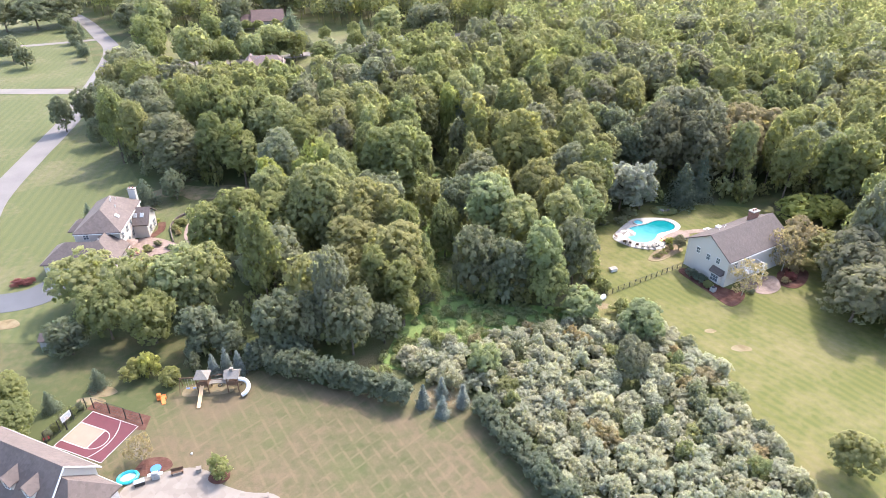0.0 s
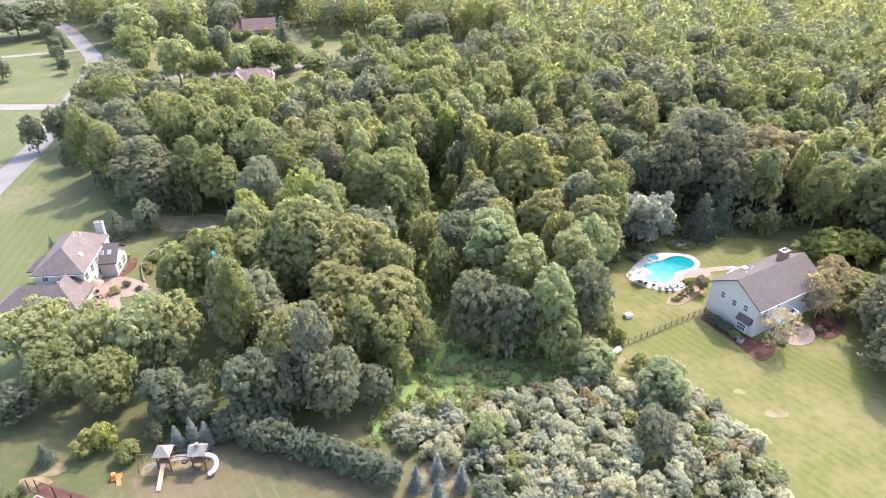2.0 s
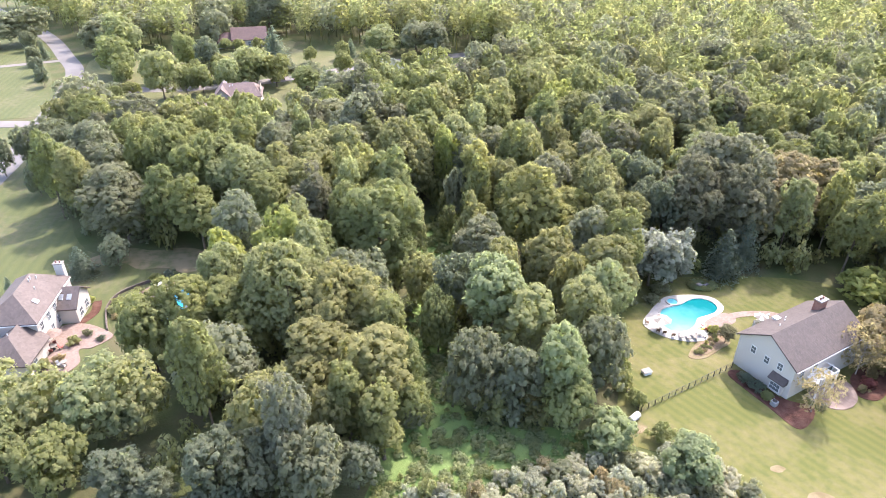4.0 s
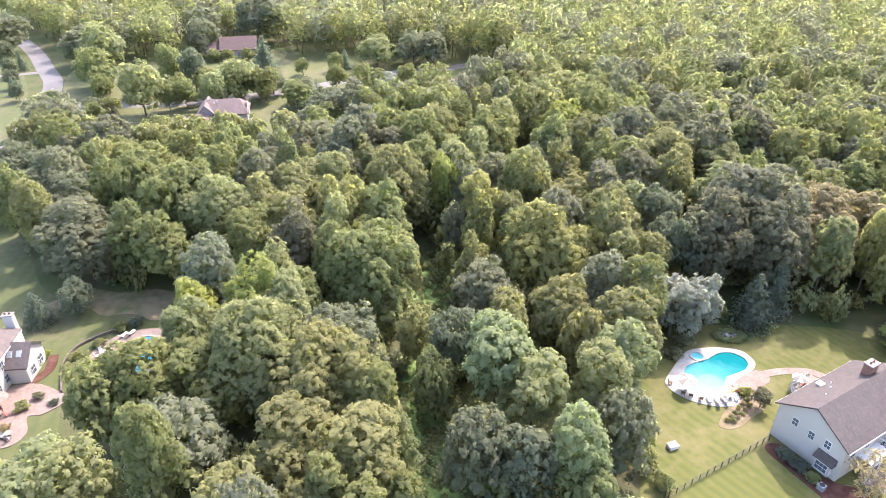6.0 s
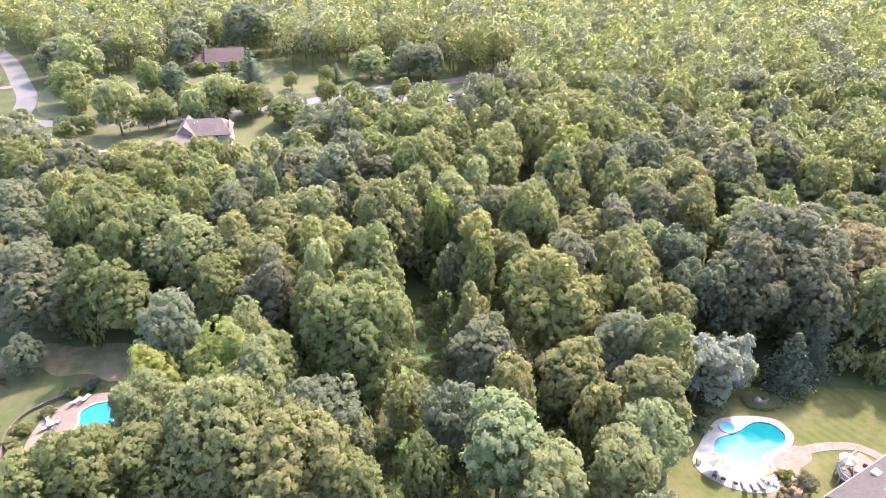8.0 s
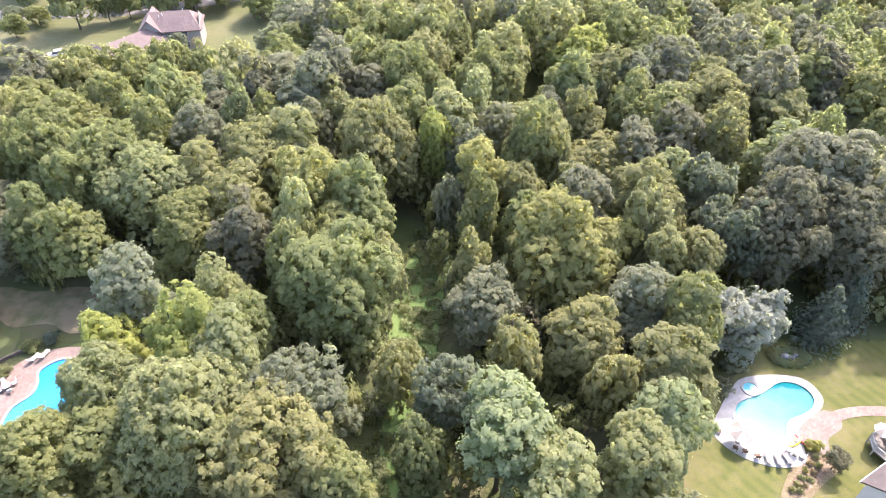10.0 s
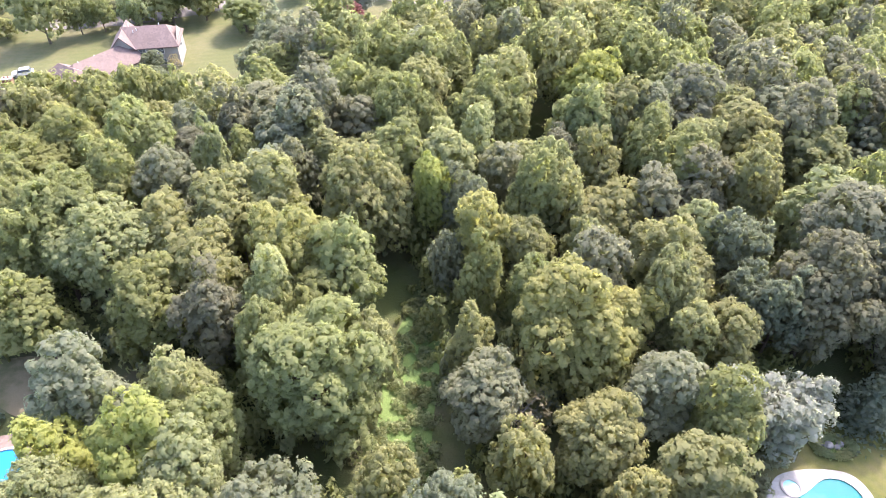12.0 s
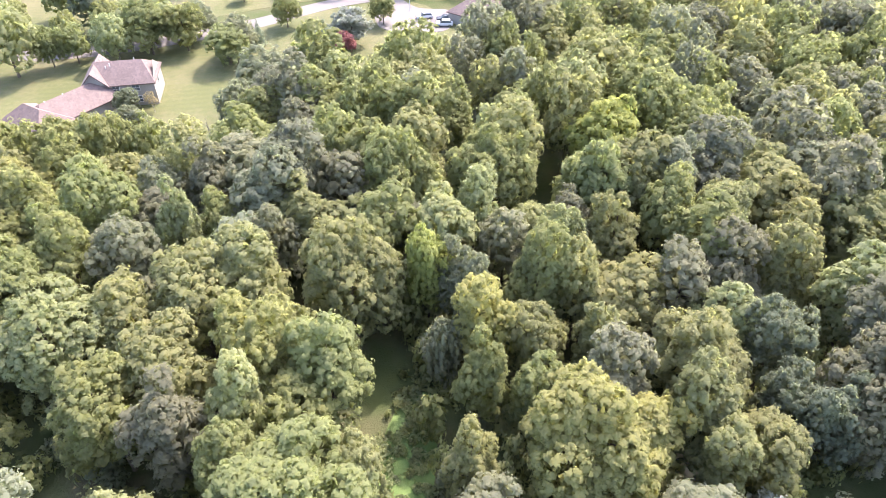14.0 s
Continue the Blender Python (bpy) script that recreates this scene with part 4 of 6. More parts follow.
# terracotta roof beyond the big oak
hz = thing("house", pose(103, 186, 0, 0, 0, 20), "house with an orange-red roof showing between trees", "house")
part("wall", walls_bm(-6, -4, 6, 4, 5.0, 8.0), BRICK, hz)
part("roof", roof_bm(-6, -4, 6, 4, 5.05, 8.2), SHINGLE_RED, hz)
window(hz, facing(-6.03, 0, 3.0, "w"), 1.1, 1.3)

# ---- kidney pool and its terrace ----
def pool_set(water_pts, deck_pts, deck_mat, water_mat, label, depth=1.5):
    w = smooth_loop(water_pts, 6)
    d = smooth_loop(deck_pts, 5)
    ob = thing("swimming_pool", Matrix.Identity(4), label, "pool")
    # terrace with the pool cut out
    bm = bmesh.new()
    outer = [bm.verts.new((*p, 0.14)) for p in d]
    inner = [bm.verts.new((*p, 0.14)) for p in w]
    edges = [bm.edges.new((r[i], r[(i + 1) % len(r)])) for r in (outer, inner) for i in range(len(r))]
    bmesh.ops.triangle_fill(bm, edges=edges, use_beauty=True)
    low = [bm.verts.new((*p, -0.2)) for p in d]
    for i in range(len(d)):
        bm.faces.new((outer[i], low[i], low[(i + 1) % len(d)], outer[(i + 1) % len(d)]))
    bmesh.ops.recalc_face_normals(bm, faces=bm.faces[:])
    part("terrace", bm, deck_mat, ob)
    bm = bmesh.new()
    cx, cy = sum(p[0] for p in w) / len(w), sum(p[1] for p in w) / len(w)
    rings = [[bm.verts.new((cx + (p[0] - cx) * k, cy + (p[1] - cy) * k, z)) for p in w] for k, z in ((1.0, 0.139), (0.995, -0.5), (0.85, -depth))]
    for a, b in zip(rings, rings[1:]):
        for i in range(len(w)):
            bm.faces.new((a[i], a[(i + 1) % len(w)], b[(i + 1) % len(w)], b[i]))
    bmesh.ops.triangulate(bm, faces=[bm.faces.new(rings[-1])])
    bmesh.ops.recalc_face_normals(bm, faces=bm.faces[:])
    part("basin", bm, PLASTER, ob)
    bm = bmesh.new()
    f = bm.faces.new([bm.verts.new((cx + (p[0] - cx) * 0.998, cy + (p[1] - cy) * 0.998, 0.02)) for p in w])
    bmesh.ops.triangulate(bm, faces=[f])
    wat = part("water", bm, water_mat, ob, "clear turquoise water")
    # coping stones round the rim
    n = len(w)
    for i in range(0, n, 2):
        a, b = Vector(w[i]), Vector(w[(i + 2) % n])
        t = (b - a).normalized()
        o = Vector((t.y, -t.x))
        if (a + o - Vector((cx, cy))).length < (a - Vector((cx, cy))).length:
            o = -o
        bm = bmesh.new()
        for z in (0.1, 0.19):
            for p in (a - o * 0.04, b - o * 0.04 - t * 0.03, b + o * 0.32 - t * 0.03, a + o * 0.32):
                bm.verts.new((p.x, p.y, z))
        bm.verts.ensure_lookup_table()
        for q in ((4, 5, 6, 7), (0, 1, 5, 4), (1, 2, 6, 5), (2, 3, 7, 6), (3, 0, 4, 7)):
            bm.faces.new([bm.verts[k] for k in q])
        bmesh.ops.recalc_face_normals(bm, faces=bm.faces[:])
        part("coping_stone", bm, COPING, ob)
    return ob


WATER_R = pool_water("pool_water_clear", (0.13, 0.36, 0.37), (0.004, 0.135, 0.145), (40.0, 120.0, 0), (0.5, 0.866, 0), 15.5)
WATER_L = pool_water("pool_water_blue", (0.05, 0.34, 0.46), (0.02, 0.20, 0.40), (-50.0, 124.0, 0), (0, 1, 0), 12.0)
kidney = pool_set(POOL_R, [(36.9, 124.6), (39.3, 128.6), (41.4, 131.2), (43.6, 133.1), (48, 133.7), (51.8, 133.0), (53.2, 130.4), (52.4, 128.3), (50.0, 126.6), (48.0, 125.0), (47.6, 122.4), (46.8, 120.2), (43.4, 119.7), (39.4, 121.2)], COPING, WATER_R, "kidney-shaped pool with turquoise water and pale terrace")
spa = thing("hot_tub", pose(44.1, 131.3, 0.14), "round sunken spa beside the pool", "hot tub")
bm = bmesh.new()
rings = [[bm.verts.new((r * math.cos(t), r * math.sin(t), z)) for t in np.arange(24) * 2 * math.pi / 24] for r, z in ((1.25, 0.0), (1.25, 0.16), (0.95, 0.16), (0.95, 0.05))]
for a, b in zip(rings, rings[1:]):
    for i in range(24):
        bm.faces.new((a[i], a[(i + 1) % 24], b[(i + 1) % 24], b[i]))
part("rim", bm, COPING, spa)
bm = bmesh.new()
bm.faces.new([bm.verts.new((0.95 * math.cos(t), 0.95 * math.sin(t), 0.06)) for t in np.arange(24) * 2 * math.pi / 24])
part("water", bm, plain("spa_water", (0.12, 0.42, 0.46), 0.1, wear=0.2, scale=2.0, spec=0.6), spa)
sheet("path_pool", ribbon([(50.5, 125.6), (53.4, 126.9), (56.0, 127.6), (59.0, 127.8), (61.6, 127.4), (63.8, 125.4), (64.6, 123.0)], 1.5, -0.2, 0.11), PAVER, "curved path of pinkish pavers", "path")
sheet("path_apron", slab(smooth_loop([(46.9, 125.2), (49.6, 126.8), (52.4, 127.9), (54.0, 127.0), (53.6, 125.2), (51.2, 123.6), (50.4, 121.6), (48.4, 122.4)], 5), -0.2, 0.105), PAVER, "rose paver apron at the pool terrace", "path")
sheet("bed_edging", slab(smooth_loop([(42.2, 115.8), (44.8, 115.3), (48.4, 117.8), (50.6, 119.4), (50.2, 121.6), (48.0, 121.9), (45.6, 120.4)], 5), -0.2, 0.1), SAND, "pale gravel edging of a flower bed", "path")
sheet("flower_bed", slab(smooth_loop([(43.3, 116.4), (44.8, 116.0), (47.9, 118.2), (50.0, 119.7), (49.7, 121.0), (48.0, 121.3), (46.0, 119.9)], 5), -0.2, 0.12), DIRT, "mulched flower bed at the pool terrace", "flower bed")
sheet("flower_bed_rocks", slab(smooth_loop([(48.8, 136.2), (51, 135.0), (53.6, 135.6), (54.0, 137.4), (51.6, 138.2), (49.2, 137.8)], 5), -0.2, 0.12), MEADOW, "small bed with boulders before the pines", "flower bed")


def clump(name, x, y, h, r, tint, label, category="shrub"):
    return plant(name, "shrub", tint, x, y, h, r, label, category, vary=0.08)


for x, y in ((43.8, 116.7), (44.6, 116.5), (44.7, 117.5), (45.5, 117.2), (45.6, 118.3), (46.5, 118.0), (46.4, 119.2), (47.3, 118.9), (47.4, 120.1), (48.3, 119.8), (48.4, 120.9)):
    clump("flower_clump", x, y, random.uniform(0.5, 0.8), 0.5, random.choice(("olive", "birch", "pale", "yolive")), "low tuft of pale perennials in mulch")
plant("round_tree", "dense", "oak", 49.6, 119.4, 3.6, 1.5, "small round dark green tree on a stem", "tree")
clump("shrub", 48.6, 122.2, 1.4, 1.1, "yellow", "yellow-green shrub beside the pool terrace")
for x, y, h, r in ((40.2, 131.2, 1.8, 1.7), (42.6, 134.6, 2.0, 1.9), (36.2, 130.6, 1.2, 1.2)):
    clump("shrub", x, y, h, r, "grey", "grey-green juniper beside the pool terrace")
for k in range(12):
    a = k * 0.5236
    clump("border_plant", 51.4 + 2.3 * math.cos(a), 136.6 + 1.3 * math.sin(a), 0.8, 0.85, random.choice(("pale", "bright")), "low leafy edging plant round boulders")


def boulder(x, y, r, label="pale grey boulder in a flower bed"):
    bm = bmesh.new()
    bmesh.ops.create_icosphere(bm, subdivisions=2, radius=r)
    for v in bm.verts:
        v.co *= 1 + 0.35 * noise.noise(v.co * (1.1 / r) + Vector((x, y, 0)))
        v.co.z *= 0.7
    ob = part("boulder", bm, STONE)
    ob.matrix_basis = Matrix.Translation((x, y, 0.12 + r * 0.3))
    tagged(ob, label, "rock")


for x, y, r in ((50.9, 136.8, 0.55), (51.8, 136.5, 0.4), (52.4, 137.0, 0.45), (50.2, 137.2, 0.35)):
    boulder(x, y, r)


def lounger(x, y, turn, z=0.15, mat=None):
    ob = thing("sun_lounger", pose(x, y, z, 0, 0, turn), "reclined sun lounger with a pale sling", "lounger", "sun loungers by the pool")
    part("seat", box(-0.32, -0.9, 0.3, 0.32, 0.45, 0.36, 0.02), mat or GREYWOOD, ob)
    part("backrest", box(-0.32, 0, 0, 0.32, 0.75, 0.06, 0.02), mat or GREYWOOD, ob, at=pose(0, 0.45, 0.32, 42, 0, 0))
    for lx in (-0.28, 0.28):
        for ly in (-0.8, 0.4):
            part("leg", box(lx - 0.03, ly - 0.03, 0, lx + 0.03, ly + 0.03, 0.3), WHITE, ob)


def chair(x, y, turn, z=0.15, mat=None, label="outdoor armchair with a cushion on the terrace", group="terrace chairs"):
    ob = thing("patio_chair", pose(x, y, z, 0, 0, turn), label, "chair", group)
    part("seat", box(-0.28, -0.28, 0.38, 0.28, 0.28, 0.46, 0.02), mat or CUSHION, ob)
    part("backrest", box(-0.28, 0, 0, 0.28, 0.06, 0.6, 0.02), mat or CUSHION, ob, at=pose(0, 0.25, 0.4, -12, 0, 0))
    for lx in (-0.25, 0.25):
        for ly in (-0.25, 0.25):
            part("leg", box(lx - 0.025, ly - 0.025, 0, lx + 0.025, ly + 0.025, 0.38), BLACK, ob)


def table(x, y, r=0.6, z=0.15, mat=None):
    ob = thing("patio_table", pose(x, y, z), "round outdoor table on the terrace", "table")
    part("tabletop", tube((0, 0, 0.7), (0, 0, 0.75), r, sides=20), mat or GREYWOOD, ob)
    part("pedestal", tube((0, 0, 0.03), (0, 0, 0.7), 0.05), BLACK, ob)
    part("base", tube((0, 0, 0), (0, 0, 0.03), 0.3, sides=14), BLACK, ob)


def umbrella(x, y, z=0.15, r=1.6, mat=None):
    ob = thing("parasol", pose(x, y, z), "open pale parasol over the pool terrace", "parasol")
    part("pole", tube((0, 0, 0), (0, 0, 2.5), 0.03), WHITE, ob)
    part("base", tube((0, 0, 0), (0, 0, 0.1), 0.3, 0.26, 14), STONE, ob)
    for k in range(8):
        bm = bmesh.new()
        a0, a1 = k * math.pi / 4, (k + 1) * math.pi / 4
        p = [(0, 0, 2.55), (r * math.cos(a0), r * math.sin(a0), 2.05), (r * 0.93 * math.cos((a0 + a1) / 2), r * 0.93 * math.sin((a0 + a1) / 2), 2.03), (r * math.cos(a1), r * math.sin(a1), 2.05)]
        top = [bm.verts.new(q) for q in p]
        low = [bm.verts.new((q[0], q[1], q[2] - 0.02)) for q in p]
        bm.faces.new(top)
        bm.faces.new(low[::-1])
        for i in range(4):
            bm.faces.new((top[i], low[i], low[(i + 1) % 4], top[(i + 1) % 4]))
        part("canopy_panel", bm, mat or (WHITE if k % 2 else CONCRETE), ob)


umbrella(39.6, 123.2)
for x, y, a in ((37.6, 124.6, 60), (38.9, 122.2, 150), (39.9, 121.7, 160), (41.2, 121.0, 170)):
    chair(x, y, a, mat=CEDAR)
for x, y, a in ((42.4, 120.6, 175), (43.6, 120.4, 180), (44.8, 120.6, 190)):
    lounger(x, y, a)
table(46.0, 121.4, 0.45, mat=GREYM)
for x, y, a in ((45.4, 121.9, 60), (46.7, 121.0, 230)):
    chair(x, y, a, mat=GREYM)


def kayak(x, y, turn, mat, label):
    ob = thing("kayak", pose(x, y, 0.2, 0, 0, turn), label, "kayak")
    bm = bmesh.new()
    rings = []
    for s in np.linspace(-1, 1, 13):
        w = 0.34 * (1 - abs(s) ** 2.2) + 0.02
        rings.append([bm.verts.new((w * math.cos(t), s * 1.35, 0.16 + 0.16 * math.sin(t) * (1 - 0.5 * abs(s)) + 0.1 * s * s)) for t in np.arange(8) * math.pi / 4])
    for a, b in zip(rings, rings[1:]):
        for i in range(8):
            bm.faces.new((a[i], a[(i + 1) % 8], b[(i + 1) % 8], b[i]))
    bm.faces.new(rings[0][::-1])
    bm.faces.new(rings[-1])
    part("hull", bm, mat, ob)
    part("cockpit", tube((0, 0, 0.31), (0, 0, 0.35), 0.24, 0.2, 12), BLACK, ob)


kayak(47.8, 123.0, 35, RED, "red kayak lying on the terrace")
kayak(46.7, 123.0, -60, YELLOW, "yellow kayak lying on the terrace")
# furniture on the raised deck
M = Matrix.Translation((59.0, 114.3, 0)) @ Matrix.Rotation(radians(30), 4, "Z")
for lx, ly, a in ((2.2, 7.2, 40), (3.2, 8.4, 160), (4.2, 7.2, 280), (3.2, 6.2, 0)):
    p = M @ Vector((lx, ly, 0))
    chair(p.x, p.y, a + 30, 1.0, group="deck chairs")
p = M @ Vector((3.2, 7.3, 0))
table(p.x, p.y, 0.7, 1.0)
p = M @ Vector((2.2, 8.6, 0))
umbrella(p.x, p.y, 1.0, 1.2)

# ---- garden of the white gabled house ----
sheet("mulch_bed", slab(smooth_loop([(47.2, 111.6), (48.6, 108.0), (50.6, 104.2), (53.0, 99.6), (56.0, 101.2), (57.4, 104.0), (54.4, 105.4), (51.6, 107.8), (49.6, 112.2)], 5), -0.2, 0.1), MULCH, "red mulch bed along the house wall", "flower bed")
sheet("patio_round", slab(smooth_loop([(57.6, 106.4), (60.4, 103.6), (63.2, 103.9), (65.4, 106.2), (65.4, 109.6), (61.6, 108.8)], 6), -0.2, 0.12), PAVER, "rounded paver patio under the balcony", "patio")
sheet("mulch_bed_east", slab(smooth_loop([(65.6, 106.6), (68.0, 105.4), (71.0, 107.6), (73.0, 111.4), (70.2, 113.0), (66.6, 110.6)], 5), -0.2, 0.1), MULCH, "red mulch bed beside the patio", "flower bed")
for x, y, h, r, t in ((49.2, 109.6, 1.6, 1.4, "spruce"), (50.2, 107.8, 1.6, 1.4, "spruce"), (51.0, 105.9, 1.3, 1.2, "mid"), (58.6, 103.8, 1.1, 0.8, "spruce"), (66.6, 107.4, 1.2, 1.0, "autumn"), (68.2, 108.4, 1.6, 1.4, "red"), (69.8, 110.6, 1.8, 1.5, "autumn")):
    clump("shrub", x, y, h, r, t, "clipped shrub in the mulch bed by the house")
ac = thing("air_conditioner", pose(51.6, 104.4, 0.1, 0, 0, 30), "pale grey air conditioner unit on the mulch", "air conditioner")
part("case", box(-0.45, -0.45, 0, 0.45, 0.45, 0.85, 0.04), GREYM, ac)
part("fan_grille", tube((0, 0, 0.85), (0, 0, 0.88), 0.36, sides=16), BLACK, ac)


def wire_fence(name, p, q, posts, high, label, wires=5):
    ob = thing(name, Matrix.Identity(4), label, "fence")
    for k in range(posts):
        f = k / (posts - 1)
        x, y = p[0] + (q[0] - p[0]) * f, p[1] + (q[1] - p[1]) * f
        part("post", box(x - 0.05, y - 0.05, -0.2, x + 0.05, y + 0.05, high, 0.01), BLACK, ob)
    for k in range(wires):
        z = 0.1 + (high - 0.15) * k / (wires - 1)
        part("rail", tube((*p, z), (*q, z), 0.025 if k in (0, wires - 1) else 0.012, sides=4), BLACK, ob)
    n = int(math.dist(p, q) / 0.3)
    bm = bmesh.new()
    for k in range(n):
        f = (k + 0.5) / n
        x, y = p[0] + (q[0] - p[0]) * f, p[1] + (q[1] - p[1]) * f
        add_tube(bm, (x, y, 0.1), (x, y, high - 0.05), 0.01, 0.01, 3)
    part("mesh", bm, BLACK, ob, "thin black wire mesh")


wire_fence("fence", (31.0, 103.0), (48.4, 113.0), 15, 1.3, "low black metal fence across the lawn")
wire_fence("fence", (30.6, 103.2), (29.0, 112.0), 6, 1.3, "low black metal fence at the wood's edge")
box_h = thing("dog_house", pose(34.1, 111.6, 0.04, 0, 0, 20), "small white well cover with a grey lid on the lawn", "well cover")
part("body", box(-0.7, -0.5, 0, 0.7, 0.5, 0.55, 0.04), WHITE, box_h)
part("lid", box(-0.8, -0.6, 0.55, 0.8, 0.6, 0.66, 0.04), STONE, box_h)
tank = thing("storage_tank", pose(29.6, 101.4, 0.05, 0, 0, 40), "white storage tank among the bushes", "tank")
part("body", tube((-0.9, 0, 0.55), (0.9, 0, 0.55), 0.5, sides=16), WHITE, tank)
for x in (-0.6, 0.6):
    part("foot", box(x - 0.08, -0.4, -0.05, x + 0.08, 0.4, 0.15), GREYM, tank)

# ---- terraces of the hip-roofed house ----
sheet("patio_house", slab(smooth_loop([(-66.4, 115.0), (-66.8, 121.0), (-66.2, 124.0), (-62.6, 124.6), (-58.6, 123.0), (-56.2, 121.0), (-58.4, 118.0), (-60.4, 117.4), (-58.8, 114.2), (-60.0, 111.6), (-63.4, 111.6)], 5), -0.2, 0.14), PAVER, "curved terrace of pink pavers behind the house", "patio")
sheet("path_mulch", ribbon([(-64.0, 124.4), (-62.6, 128.0), (-63.6, 131.6)], 1.6, -0.2, 0.1), MULCH, "red mulch strip along the house wall", "flower bed")
BROWNSTONE = plain("brown_stone", (0.13, 0.10, 0.082), 0.85, wear=0.4, scale=1.5)
wall = thing("garden_wall", Matrix.Identity(4), "curved low garden wall of stacked stone", "wall")
line = smooth_loop([(-57.8, 122.6), (-59.2, 125.4), (-60.8, 129.4), (-60.6, 133.4), (-58.2, 136.4), (-55.4, 138.6)], 5, closed=False)
for a, b in zip(line, line[1:]):
    for z in (0.0, 0.3):
        d = Vector(b) - Vector(a)
        o = Vector((-d.y, d.x)).normalized() * 0.18
        m = pose((a[0] + b[0]) / 2, (a[1] + b[1]) / 2, z, 0, 0, math.degrees(math.atan2(d.y, d.x)))
        part("stone", box(-d.length / 2 + 0.01, -0.13, -0.15 if z == 0 else 0, d.length / 2 - 0.01, 0.13, 0.29, 0.03), BROWNSTONE, wall, at=m)
for x, y, h, r, t in ((-59.0, 128.0, 1.2, 1.3, "olive"), (-58.8, 130.6, 1.5, 1.5, "mid"), (-57.0, 134.0, 1.4, 1.3, "olive"), (-58.0, 126.2, 1.0, 0.9, "autumn"), (-55.2, 138.4, 1.6, 1.5, "mid"), (-53.0, 139.8, 1.4, 1.4, "spruce"),
                      (-64.6, 127.0, 1.0, 0.8, "mid"), (-64.8, 129.0, 1.0, 0.9, "mid"), (-64.6, 131.4, 1.2, 0.9, "yellow"), (-62.0, 119.0, 1.5, 1.3, "pale"), (-60.6, 121.4, 1.3, 0.9, "grey"), (-63.8, 113.0, 1.6, 1.4, "olive"), (-62.2, 114.4, 1.4, 1.2, "birch"), (-57.8, 120.2, 0.9, 0.9, "spruce"), (-75.8, 120.8, 1.2, 1.0, "yellow"), (-76.4, 117.8, 1.0, 1.1, "red"), (-82.4, 106.6, 1.2, 1.6, "red"), (-80.6, 107.0, 1.1, 1.3, "red")):
    clump("shrub", x, y, h, r, t, "garden shrub in a bed beside the terrace")
for x, y, a in ((-64.8, 118.2, 20), (-63.4, 117.6, 110), (-64.6, 116.6, 200), (-65.6, 117.4, 290), (-61.6, 113.2, 60), (-60.6, 112.8, 180)):
    chair(x, y, a, 0.15, GREYM if x > -62 else CUSHION)
table(-64.6, 117.5, 0.6)
umbrella(-65.2, 119.2, 0.15, 1.5, PAVER)
table(-60.9, 113.5, 0.5, mat=STONE)
for k in range(4):
    tagged(part("step", box(-64.4 + 0.1 * k, 108.4 + 0.45 * k, -0.1, -62.4 + 0.1 * k, 108.9 + 0.45 * k, 0.05 + 0.04 * k, 0.02), PAVER), "broad paver step to the terrace", "step", kind="structure")
blue_pool = pool_set(POOL_L, [(-52.0, 138.4), (-55.4, 136.4), (-57.4, 132.6), (-57.0, 127.0), (-54.8, 122.6), (-50.0, 121.6), (-45.4, 123.0), (-44.2, 129.0), (-44.6, 135.0), (-47.6, 138.6)], PAVER, WATER_L, "free-form blue pool with a paver terrace under trees")
for x, y, a in ((-53.9, 136.6, 160), (-52.8, 137.2, 165)):
    lounger(x, y, a, mat=WHITE)
table(-55.2, 131.6, 0.55, mat=WHITE)
for k in range(4):
    a = k * 90 + 45
    chair(-55.2 + 0.95 * math.cos(radians(a)), 131.6 + 0.95 * math.sin(radians(a)), a - 90, mat=WHITE)

# ---- ball court ----
C = pose(-50.0, 67.9, 0.05, 0, 0, -20.5)
court = thing("basketball_court", C, "maroon backyard ball court with a tan key", "sports court")
part("slab", box(-4.3, -3.65, -0.3, 4.3, 3.65, 0.06), COURT_RED, court)
part("key", box(-4.2, -2.35, 0.05, 0.4, 1.3, 0.066), COURT_TAN, court)


def court_arc(cx, cy, r, a0, a1, w=0.05):
    bm = bmesh.new()
    n = 28
    ring = []
    for k in range(n + 1):
        a = a0 + (a1 - a0) * k / n
        ring.append([bm.verts.new((cx + s * math.cos(a), cy + s * math.sin(a), z)) for s, z in ((r - w, 0.055), (r - w, 0.07), (r + w, 0.07), (r + w, 0.055))])
    for a, b in zip(ring, ring[1:]):
        for k in range(3):
            bm.faces.new((a[k], a[k + 1], b[k + 1], b[k]))
    bmesh.ops.recalc_face_normals(bm, faces=bm.faces[:])
    part("line", bm, LINE, court)


court_arc(0.4, -0.52, 1.78, -1.57, 1.57)
court_arc(-3.4, -0.52, 6.0, -0.52, 0.72)
for b in ((-4.3, -3.65, 4.3, -3.56), (-4.3, 3.56, 4.3, 3.65), (4.21, -3.56, 4.3, 3.56), (-4.3, -3.56, -4.21, 3.56), (0.32, -2.35, 0.44, 1.3), (-4.15, -2.42, 0.4, -2.3), (-4.15, 1.25, 0.4, 1.37)):
    part("line", box(b[0], b[1], 0.05, b[2], b[3], 0.072), LINE, court)
hoop = thing("basketball_hoop", C @ pose(-5.0, -0.5, 0), "white-edged glass backboard on a black post", "basketball hoop")
hoop.scale = (0.85, 0.85, 0.9)
part("post", box(-0.1, -0.1, -0.1, 0.1, 0.1, 3.2, 0.02), BLACK, hoop)
part("arm", box(0.0, -0.06, 2.9, 0.9, 0.06, 3.1), BLACK, hoop)
